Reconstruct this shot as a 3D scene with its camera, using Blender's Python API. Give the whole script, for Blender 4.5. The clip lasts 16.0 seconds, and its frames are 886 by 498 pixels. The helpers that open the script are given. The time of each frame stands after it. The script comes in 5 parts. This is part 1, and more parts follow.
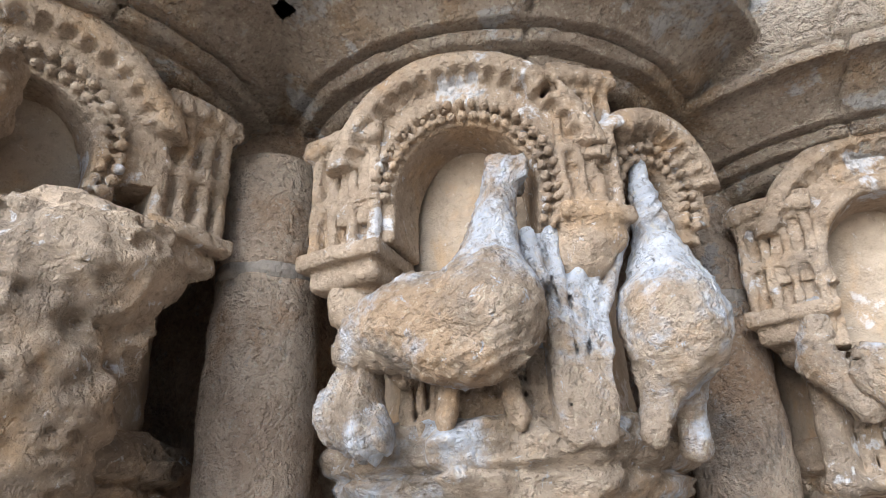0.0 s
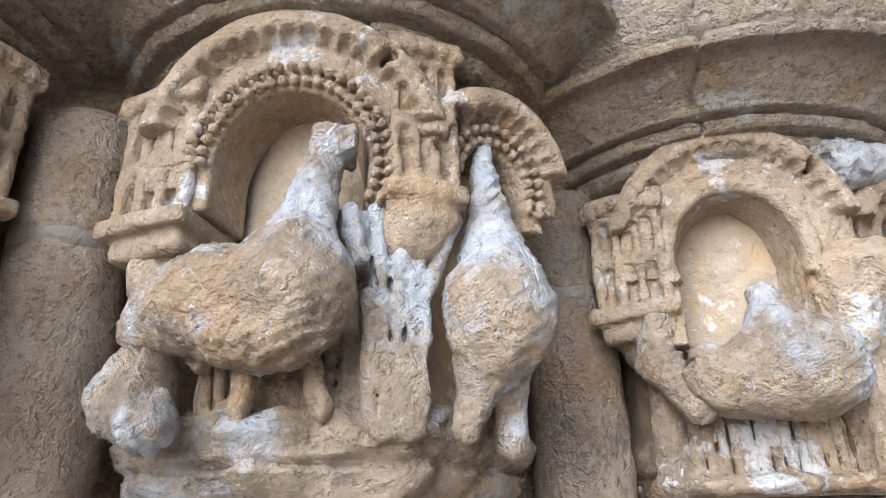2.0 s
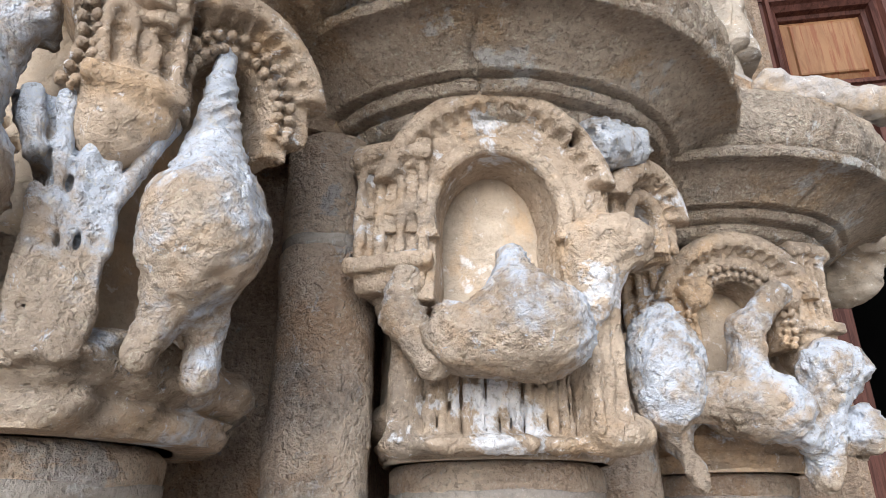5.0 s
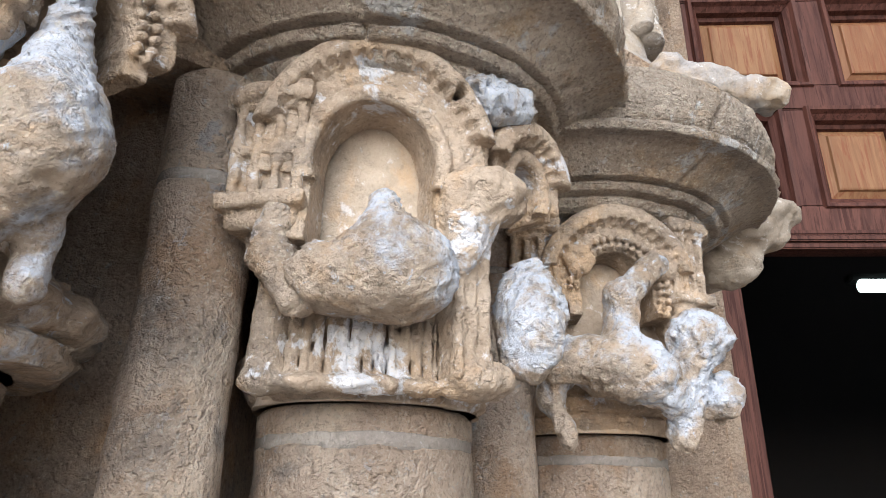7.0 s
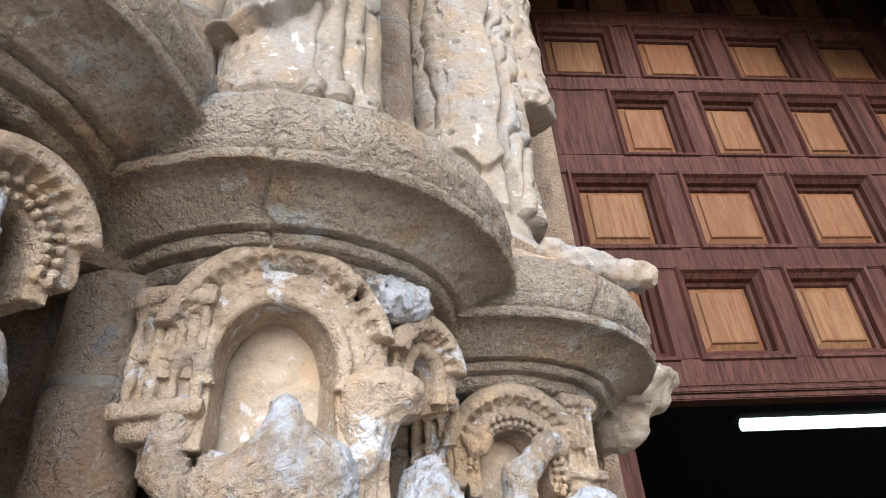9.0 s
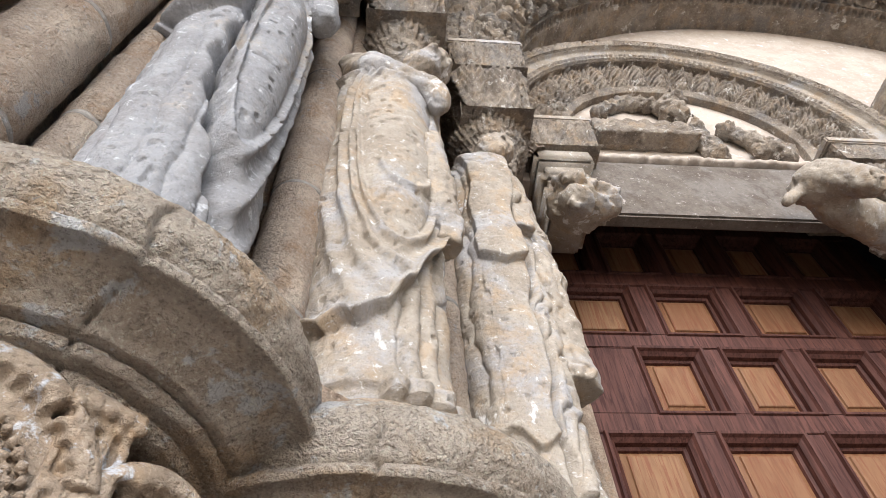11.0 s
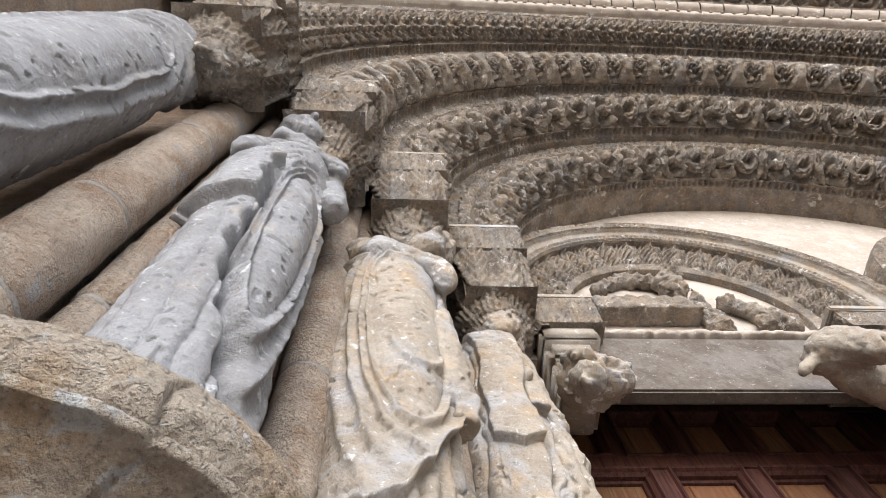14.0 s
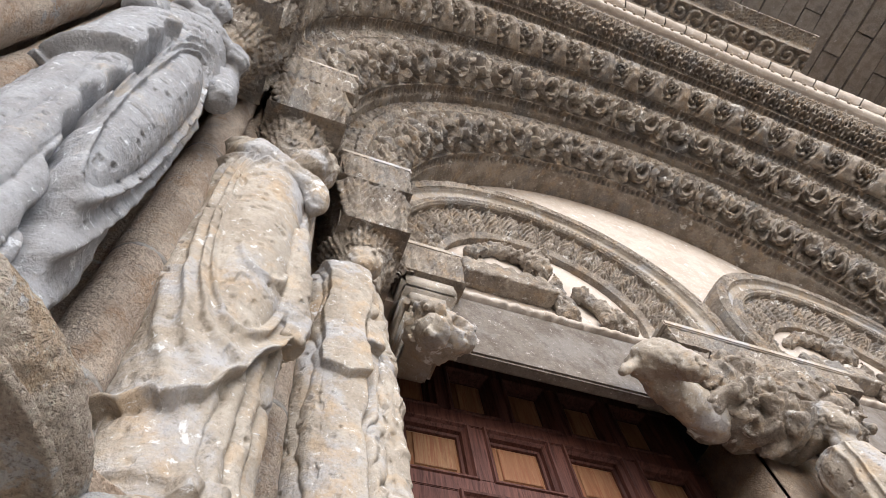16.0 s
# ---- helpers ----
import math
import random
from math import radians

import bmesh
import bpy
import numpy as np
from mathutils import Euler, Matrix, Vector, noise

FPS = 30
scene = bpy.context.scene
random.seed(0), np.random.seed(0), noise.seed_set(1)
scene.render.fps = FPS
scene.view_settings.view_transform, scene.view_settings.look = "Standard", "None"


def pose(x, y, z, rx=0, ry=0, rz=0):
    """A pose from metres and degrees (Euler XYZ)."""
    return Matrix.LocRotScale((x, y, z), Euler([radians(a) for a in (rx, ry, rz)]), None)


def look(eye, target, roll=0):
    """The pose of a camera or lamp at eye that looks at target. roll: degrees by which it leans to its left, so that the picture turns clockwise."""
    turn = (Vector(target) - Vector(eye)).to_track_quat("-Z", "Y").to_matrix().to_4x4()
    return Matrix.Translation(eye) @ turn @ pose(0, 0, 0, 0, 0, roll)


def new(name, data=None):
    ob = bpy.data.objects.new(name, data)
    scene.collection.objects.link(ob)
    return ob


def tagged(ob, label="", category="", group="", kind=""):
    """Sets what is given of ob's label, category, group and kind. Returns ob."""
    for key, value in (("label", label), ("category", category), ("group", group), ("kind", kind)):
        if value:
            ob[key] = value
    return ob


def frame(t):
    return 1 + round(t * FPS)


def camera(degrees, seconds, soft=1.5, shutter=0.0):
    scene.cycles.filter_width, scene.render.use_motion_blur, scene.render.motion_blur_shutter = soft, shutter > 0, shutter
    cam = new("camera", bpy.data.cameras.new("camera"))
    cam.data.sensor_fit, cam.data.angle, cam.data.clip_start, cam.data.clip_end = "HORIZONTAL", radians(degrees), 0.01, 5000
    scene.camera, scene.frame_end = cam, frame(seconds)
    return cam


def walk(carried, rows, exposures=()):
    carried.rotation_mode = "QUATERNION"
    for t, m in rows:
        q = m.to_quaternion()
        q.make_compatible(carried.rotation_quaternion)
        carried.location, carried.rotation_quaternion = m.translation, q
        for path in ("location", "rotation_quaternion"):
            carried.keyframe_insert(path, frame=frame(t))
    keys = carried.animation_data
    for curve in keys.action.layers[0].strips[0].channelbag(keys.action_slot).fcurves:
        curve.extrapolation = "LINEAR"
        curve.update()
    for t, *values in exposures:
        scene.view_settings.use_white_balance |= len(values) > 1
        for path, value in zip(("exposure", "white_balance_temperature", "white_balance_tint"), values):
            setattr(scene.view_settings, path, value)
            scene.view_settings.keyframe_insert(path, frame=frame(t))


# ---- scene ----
cam = camera(68.4, 16.0, soft=0.9)
PATH = [
    (0, (0.024, -0.01, 1.676), (-0.861, 1.596, 2.475), -1.8),
    (0.5, (0.045, 0.015, 1.677), (-0.774, 1.653, 2.48), -1.8),
    (1, (0.061, 0.035, 1.679), (-0.708, 1.702, 2.472), -1.7),
    (1.5, (0.073, 0.062, 1.676), (-0.657, 1.747, 2.47), -1.6),
    (2, (0.089, 0.084, 1.673), (-0.591, 1.787, 2.471), -1.6),
    (2.5, (0.113, 0.105, 1.671), (-0.529, 1.827, 2.458), -1.4),
    (3, (0.139, 0.13, 1.669), (-0.47, 1.872, 2.44), -1.6),
    (3.5, (0.164, 0.154, 1.665), (-0.41, 1.909, 2.432), -0.8),
    (4, (0.185, 0.171, 1.66), (-0.295, 1.954, 2.429), -0.5),
    (4.2, (0.186, 0.175, 1.662), (-0.251, 1.973, 2.422), -0.5),
    (6.3, (0.208, 0.19, 1.597), (0.099, 2.038, 2.353), 0.1),
    (6.5, (0.221, 0.194, 1.596), (0.119, 2.045, 2.346), 0.2),
    (7, (0.262, 0.203, 1.595), (0.17, 2.065, 2.32), 0.9),
    (7.5, (0.307, 0.218, 1.595), (0.234, 2.073, 2.339), 0.1),
    (8, (0.307, 0.224, 1.603), (0.32, 2.047, 2.425), -1.7),
    (8.5, (0.278, 0.202, 1.624), (0.407, 1.981, 2.527), -3.2),
    (9, (0.266, 0.13, 1.649), (0.472, 1.801, 2.729), -4.1),
    (9.5, (0.218, 0.069, 1.674), (0.503, 1.586, 2.946), -4.6),
    (10, (0.172, 0.031, 1.687), (0.468, 1.423, 3.093), -6.2),
    (10.2, (0.157, 0.027, 1.693), (0.435, 1.369, 3.149), -6.1),
    (12.3, (0.137, 0.072, 1.69), (0.169, 1.071, 3.422), -5.7),
    (12.5, (0.129, 0.077, 1.701), (0.15, 1.039, 3.454), -6.0),
    (13, (0.115, 0.076, 1.714), (0.15, 0.96, 3.508), -6.6),
    (13.5, (0.113, 0.076, 1.717), (0.217, 0.863, 3.552), -9.8),
    (14, (0.118, 0.075, 1.713), (0.285, 0.768, 3.582), -11.6),
    (14.5, (0.129, 0.08, 1.713), (0.384, 0.759, 3.576), -15.0),
    (15, (0.144, 0.076, 1.706), (0.48, 0.766, 3.553), -15.2),
    (15.5, (0.166, 0.067, 1.7), (0.58, 0.795, 3.516), -14.6),
    (16, (0.18, 0.056, 1.701), (0.695, 0.853, 3.461), -13.7),
]
EXPOSURE = 0.34
walk(cam, [(t, look(eye, target, roll)) for t, eye, target, roll in PATH])

# ---- world and light ----
scene.view_settings.exposure = EXPOSURE
world = bpy.data.worlds.new("sky")
scene.world = world
world.use_nodes = True
sky = world.node_tree.nodes.new("ShaderNodeTexSky")
sky.sky_type, sky.sun_disc = "NISHITA", False
sky.sun_elevation, sky.sun_rotation = radians(24), radians(184)
world.node_tree.links.new(sky.outputs[0], world.node_tree.nodes["Background"].inputs[0])
world.node_tree.nodes["Background"].inputs[1].default_value = 0.145
sun = new("sun", bpy.data.lights.new("sun", "SUN"))
sun.data.energy, sun.data.angle, sun.data.color = 4.9, radians(62), (0.905, 0.94, 1.0)
sun.matrix_world = look((-0.2, -5.8, 5.5), (0.3, 0.9, 2.6))


# ---- materials ----
class Nodes:
    """Short hand for building a node material."""

    def __init__(self, name, rough=0.85, metal=0.0):
        self.mat = bpy.data.materials.new(name)
        self.mat.use_nodes = True
        self.t = self.mat.node_tree
        self.bsdf = self.t.nodes["Principled BSDF"]
        self.bsdf.inputs["Roughness"].default_value = rough
        self.bsdf.inputs["Metallic"].default_value = metal
        self.co = self.t.nodes.new("ShaderNodeTexCoord").outputs["Object"]

    def node(self, kind, **kw):
        n = self.t.nodes.new(kind)
        for k, v in kw.items():
            n.inputs[k.replace("_", " ")].default_value = v
        return n

    def link(self, a, b):
        self.t.links.new(a, b)

    def noise(self, scale, detail=5.0, rough=0.6, distort=0.0, stretch=None):
        n = self.node("ShaderNodeTexNoise", Scale=scale, Detail=detail, Roughness=rough, Distortion=distort)
        co = self.co
        if stretch:
            m = self.node("ShaderNodeMapping", Scale=stretch)
            self.link(co, m.inputs[0])
            co = m.outputs[0]
        self.link(co, n.inputs["Vector"])
        return n.outputs[0]

    def step(self, value, low, high):
        n = self.node("ShaderNodeMapRange")
        n.interpolation_type = "SMOOTHSTEP"
        n.inputs[1].default_value, n.inputs[2].default_value = low, high
        self.link(value, n.inputs[0])
        return n.outputs[0]

    def mix(self, fac, a, b, mode="MIX"):
        n = self.t.nodes.new("ShaderNodeMix")
        n.data_type, n.blend_type = "RGBA", mode
        for sock, v in ((n.inputs[0], fac), (n.inputs[6], a), (n.inputs[7], b)):
            if isinstance(v, (int, float)):
                sock.default_value = v
            elif isinstance(v, tuple):
                sock.default_value = (*v, 1)
            else:
                self.link(v, sock)
        return n.outputs[2]

    def times(self, a, k):
        n = self.t.nodes.new("ShaderNodeMath")
        n.operation = "MULTIPLY"
        self.link(a, n.inputs[0])
        if isinstance(k, (int, float)):
            n.inputs[1].default_value = k
        else:
            self.link(k, n.inputs[1])
        return n.outputs[0]

    def plus(self, a, b):
        n = self.t.nodes.new("ShaderNodeMath")
        n.operation = "ADD"
        self.link(a, n.inputs[0])
        self.link(b, n.inputs[1])
        return n.outputs[0]

    def done(self, colour, height=None, strength=0.5, distance=0.004):
        self.link(colour, self.bsdf.inputs["Base Color"])
        if height is not None:
            b = self.node("ShaderNodeBump", Strength=strength, Distance=distance)
            self.link(height, b.inputs["Height"])
            self.link(b.outputs[0], self.bsdf.inputs["Normal"])
        return self.mat


def stone(name, light, dark, pale, pale_at, grey=None, grey_at=0.6, grain=160, bump=0.5, speck=0.25, warm=None, distance=0.004, pale_size=8.5, soft=0.045, grit=1.0):
    """Weathered stone: tone patches, grain, pale abrasions and grey crust, each with a shape of its own."""
    def tone(c, k=0.7):
        g = 0.3 * c[0] + 0.59 * c[1] + 0.11 * c[2]
        return tuple(g + (v - g) * k for v in c)

    light, dark, pale = tone(light), tone(dark), (pale[0] * 0.97, pale[1], pale[2] * 1.06)
    warm, grey = warm and tone(warm, 0.82), grey and tone(grey)
    n = Nodes(name, 0.92)
    n.bsdf.inputs["Specular IOR Level"].default_value = 0.15
    c = n.mix(n.step(n.noise(6, 7, 0.7), 0.38, 0.62), dark, light)
    if warm:
        c = n.mix(n.times(n.step(n.noise(9, 5, 0.65, 0.4), 0.5, 0.66), 0.7), c, warm)
    if grey:
        c = n.mix(n.times(n.step(n.noise(3.6, 8, 0.7, 0.3), grey_at - 0.03, grey_at + 0.1), 0.85), c, grey)
    c = n.mix(n.times(n.step(n.noise(pale_size, 9, 0.68, 0.3), pale_at, pale_at + soft), 0.95), c, pale)
    c = n.mix(n.times(n.step(n.noise(48, 6, 0.75, 0.5), 0.6, 0.66), 0.75), c, pale)
    fine, coarse = n.noise(grain, 4, 0.75), n.noise(34, 8, 0.75, 0.4)
    c = n.mix(n.times(n.step(fine, 0.54, 0.66), speck), c, tuple(v * 0.35 for v in dark))
    c = n.mix(n.times(n.step(fine, 0.46, 0.34), speck * 0.8), c, tuple(min(0.85, v * 1.5) for v in light))
    c = n.mix(n.times(n.step(coarse, 0.42, 0.3), 0.45), c, tuple(v * 0.4 for v in dark))
    pits = n.step(n.noise(grain * 0.55, 3, 0.6), 0.5, 0.64)
    c = n.mix(n.times(pits, speck * 0.5 * grit), c, tuple(v * 0.55 for v in dark))
    h = n.plus(n.plus(n.times(fine, 1.2 * grit), n.times(coarse, 0.9 + 1.1 * grit)), n.times(pits, -0.6 * grit))
    return n.done(c, h, bump, distance)


GRANITE = stone("golden_granite", (0.658, 0.47, 0.313), (0.47, 0.313, 0.204), (0.56, 0.51, 0.46), 0.62, (0.27, 0.23, 0.2), 0.57, grain=190, bump=1.0, speck=0.5, warm=(0.595, 0.345, 0.173), distance=0.012)
SHAFT = stone("shaft_granite", (0.827, 0.634, 0.462), (0.606, 0.427, 0.297), (0.6, 0.55, 0.51), 0.61, (0.3, 0.26, 0.23), 0.6, grain=170, bump=1.0, speck=0.42, warm=(0.551, 0.331, 0.179), distance=0.012)
IMPOST = stone("impost_stone", (0.691, 0.558, 0.426), (0.507, 0.379, 0.273), (0.7, 0.67, 0.63), 0.57, (0.3, 0.25, 0.21), 0.58, grain=180, bump=1.0, speck=0.6, warm=(0.585, 0.387, 0.213), distance=0.012)
CARVED = stone("carved_limestone", (0.629, 0.472, 0.326), (0.427, 0.298, 0.191), (0.8, 0.79, 0.79), 0.58, (0.3, 0.235, 0.18), 0.55, grain=130, bump=0.9, speck=0.4, warm=(0.629, 0.404, 0.214), distance=0.009, grit=0.6)
NICHE = stone("niche_limestone", (0.576, 0.458, 0.33), (0.448, 0.336, 0.23), (0.74, 0.69, 0.64), 0.6, (0.36, 0.27, 0.19), 0.6, grain=120, bump=0.6, speck=0.2, warm=(0.618, 0.405, 0.213), distance=0.008, grit=0.45)
BEAST = stone("worn_beast_limestone", (0.667, 0.513, 0.372), (0.436, 0.321, 0.224), (0.74, 0.78, 0.84), 0.485, (0.28, 0.235, 0.2), 0.53, grain=120, bump=1.0, speck=0.45, warm=(0.641, 0.424, 0.244), distance=0.014, pale_size=5.5, soft=0.1, grit=0.45)
FIGURE = stone("figure_limestone", (0.417, 0.347, 0.27), (0.323, 0.255, 0.186), (0.7, 0.66, 0.61), 0.61, (0.38, 0.37, 0.38), 0.53, grain=110, bump=0.8, speck=0.3, warm=(0.448, 0.316, 0.193), distance=0.008, grit=0.25)
CRUST = stone("grey_crust_limestone", (0.332, 0.332, 0.349), (0.269, 0.26, 0.269), (0.62, 0.61, 0.6), 0.62, (0.42, 0.34, 0.26), 0.6, grain=110, bump=0.8, speck=0.3, distance=0.008, grit=0.25)
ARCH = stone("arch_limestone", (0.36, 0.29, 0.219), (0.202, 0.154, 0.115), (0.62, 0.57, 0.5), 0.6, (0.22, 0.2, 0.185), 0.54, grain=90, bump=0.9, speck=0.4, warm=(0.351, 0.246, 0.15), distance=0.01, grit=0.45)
PLASTER = stone("tympanum_plaster", (0.51, 0.42, 0.345), (0.435, 0.345, 0.27), (0.76, 0.72, 0.68), 0.62, None, grain=60, bump=0.3, speck=0.12, grit=0.3)
def varied(mat, k):
    """Each block a little lighter or darker than the next."""
    t = mat.node_tree
    bsdf = t.nodes["Principled BSDF"]
    old = bsdf.inputs["Base Color"].links[0].from_socket
    info, mix = t.nodes.new("ShaderNodeObjectInfo"), t.nodes.new("ShaderNodeMix")
    mix.data_type, mix.blend_type = "RGBA", "MULTIPLY"
    ramp = t.nodes.new("ShaderNodeMapRange")
    ramp.inputs[3].default_value, ramp.inputs[4].default_value = 1 - k, 1.0
    t.links.new(info.outputs["Random"], ramp.inputs[0])
    mix.inputs[0].default_value = 1.0
    t.links.new(old, mix.inputs[6])
    t.links.new(ramp.outputs[0], mix.inputs[7])
    t.links.new(mix.outputs[2], bsdf.inputs["Base Color"])
    return mat


ASHLAR = stone("grey_ashlar", (0.4, 0.36, 0.32), (0.3, 0.26, 0.22), (0.55, 0.52, 0.49), 0.62, (0.25, 0.23, 0.22), 0.58, grain=60, bump=0.6, speck=0.3)
varied(ASHLAR, 0.4)
varied(SHAFT, 0.22)
MORTAR = stone("grey_mortar", (0.33, 0.29, 0.25), (0.26, 0.22, 0.19), (0.42, 0.4, 0.37), 0.64, None, grain=200, bump=0.6, speck=0.3)


def timber(name, light, dark, streak, rough=0.65):
    n = Nodes(name, rough)
    n.bsdf.inputs["Specular IOR Level"].default_value = 0.2
    g = n.noise(26, 6, 0.65, 1.2, (1.0, 1.0, 0.12))
    c = n.mix(n.step(g, 0.35, 0.65), dark, light)
    c = n.mix(n.times(n.step(n.noise(70, 4, 0.7, 0.5, (1.0, 1.0, 0.06)), 0.5, 0.62), 0.8), c, streak)
    info = n.t.nodes.new("ShaderNodeObjectInfo")
    c = n.mix(n.times(info.outputs["Random"], 0.35), c, streak)
    return n.done(c, g, 0.6, 0.004)


RAIL = timber("dark_red_timber", (0.1, 0.04, 0.03), (0.056, 0.021, 0.016), (0.028, 0.007, 0.005))
FIELD = timber("honey_timber", (0.215, 0.118, 0.06), (0.155, 0.077, 0.038), (0.15, 0.05, 0.024), 0.6)
# Near-black colour paints in the church's indoor shade; lamp housing and rods share it.
_d = Nodes("interior_shade_black", 0.95)
SHADE_BLACK = _d.done(_d.mix(_d.noise(3), (0.006, 0.006, 0.007), (0.012, 0.011, 0.011)))
_g = Nodes("paving_stone", 0.9)
PAVING = _g.done(_g.mix(_g.noise(4, 6), (0.32, 0.285, 0.25), (0.42, 0.38, 0.34)), _g.noise(60), 0.4)
_w = Nodes("tube_white", 0.4)
TUBE = _w.done(_w.mix(_w.noise(8), (0.8, 0.85, 0.85), (0.85, 0.88, 0.88)))
_w.bsdf.inputs["Emission Color"].default_value = (0.8, 1.0, 0.98, 1)
_w.bsdf.inputs["Emission Strength"].default_value = 1.6


# ---- building helpers ----
def thing(name, at, label, category, group="", kind=""):
    ob = new(name)
    ob.empty_display_size = 0.05
    ob.location = at
    return tagged(ob, label, category, group, kind)


def obj_from(name, bm, mat, smooth=True):
    me = bpy.data.meshes.new(name)
    bm.to_mesh(me)
    bm.free()
    me.materials.append(mat)
    if smooth:
        me.shade_smooth()
    return new(name, me)


def part(name, bm, mat, parent, label="", smooth=True):
    """One mesh under a thing or part; the mesh is in world metres."""
    ob = obj_from(name, bm, mat, smooth)
    under(ob, parent)
    if label:
        ob["label"] = label
    return ob


def under(ob, parent):
    ob.parent = parent
    chain, p = Matrix.Identity(4), parent
    while p:
        chain = Matrix.Translation(p.location) @ chain
        p = p.parent
    if parent.data is None or parent.parent is None:
        ob.location = -chain.translation + ob.location
    else:
        ob.location = ob.location - chain.translation


def mesh_part(name, verts, faces, mat, parent=None, label="", smooth=True):
    me = bpy.data.meshes.new(name)
    me.from_pydata(np.asarray(verts, float).tolist(), [], np.asarray(faces, int).tolist())
    me.materials.append(mat)
    if smooth:
        me.shade_smooth()
    ob = new(name, me)
    if parent:
        under(ob, parent)
    if label:
        ob["label"] = label
    return ob


def box(bm, x0, y0, z0, x1, y1, z1, bevel=0.0):
    vs = [bm.verts.new((x, y, z)) for z in (z0, z1) for x, y in ((x0, y0), (x1, y0), (x1, y1), (x0, y1))]
    fs = [bm.faces.new([vs[i] for i in q]) for q in ((3, 2, 1, 0), (4, 5, 6, 7), (0, 1, 5, 4), (1, 2, 6, 5), (2, 3, 7, 6), (3, 0, 4, 7))]
    if bevel:
        bmesh.ops.bevel(bm, geom=list({e for f in fs for e in f.edges}), offset=bevel, segments=2, affect="EDGES")
    return vs


def vnoise(p, scale, seed=0):
    """Smooth value noise in 0..1 on an array of points."""
    q = np.asarray(p) * scale + seed * 17.31
    i = np.floor(q).astype(np.int64)
    f = q - i
    f = f * f * (3 - 2 * f)

    def lattice(a, b, c):
        n = (a * 73856093) ^ (b * 19349663) ^ (c * 83492791)
        n = (n ^ (n >> 13)) * 1274126177 & 0x7FFFFFFF
        return ((n ^ (n >> 16)) & 0xFFFF) / 65535.0

    x, y, z = i[..., 0], i[..., 1], i[..., 2]
    u, v, w = f[..., 0], f[..., 1], f[..., 2]
    c00 = lattice(x, y, z) * (1 - u) + lattice(x + 1, y, z) * u
    c10 = lattice(x, y + 1, z) * (1 - u) + lattice(x + 1, y + 1, z) * u
    c01 = lattice(x, y, z + 1) * (1 - u) + lattice(x + 1, y, z + 1) * u
    c11 = lattice(x, y + 1, z + 1) * (1 - u) + lattice(x + 1, y + 1, z + 1) * u
    return (c00 * (1 - v) + c10 * v) * (1 - w) + (c01 * (1 - v) + c11 * v) * w


def fbm(p, scale, octaves=3, seed=0):
    return sum((vnoise(p, scale * 2**k, seed + k) - 0.5) * 0.5**k for k in range(octaves))


def roughen(pts, normals, amp, scale, octaves=3, seed=0):
    return pts + normals * (fbm(pts, scale, octaves, seed) * 2 * amp)[..., None]


def grid_faces(nu, nv, closed_u=False):
    u = np.arange(nu if closed_u else nu - 1)
    a, b = np.meshgrid(u, np.arange(nv - 1), indexing="ij")
    a2 = (a + 1) % nu
    return np.stack([a * nv + b, a2 * nv + b, a2 * nv + b + 1, a * nv + b + 1], -1).reshape(-1, 4)


def resample(profile, step):
    """Points along an open polyline at about one spacing."""
    p = np.array(profile, float)
    d = np.r_[0, np.cumsum(np.linalg.norm(np.diff(p, axis=0), axis=1))]
    s = np.unique(np.r_[np.linspace(0, d[-1], max(2, int(d[-1] / step))), d])
    return np.stack([np.interp(s, d, p[:, k]) for k in range(2)], -1)


def lathe(name, centre, profile, mat, parent, a0=0, a1=360, segs=72, step=0.012, amp=0.003, scale=30, label="", seed=0, relief=None):
    """A turned stone: profile of (radius, height), from below upwards."""
    pr = resample(profile, step)
    closed = abs(a1 - a0) >= 360
    ang = np.radians(np.linspace(a0, a1, segs, endpoint=not closed))
    r = pr[None, :, 0] + 0 * ang[:, None]
    z = pr[None, :, 1] + 0 * r
    a = ang[:, None] + 0 * r
    if relief is not None:
        r = r + relief(a, z)
    p = np.stack([centre[0] + r * np.cos(a), centre[1] + r * np.sin(a), z], -1)
    n = np.stack([np.cos(a), np.sin(a), 0 * a], -1)
    p = roughen(p, n, amp, scale, 3, seed)
    f = grid_faces(len(ang), len(pr), closed)
    return mesh_part(name, p.reshape(-1, 3), f, mat, parent, label)


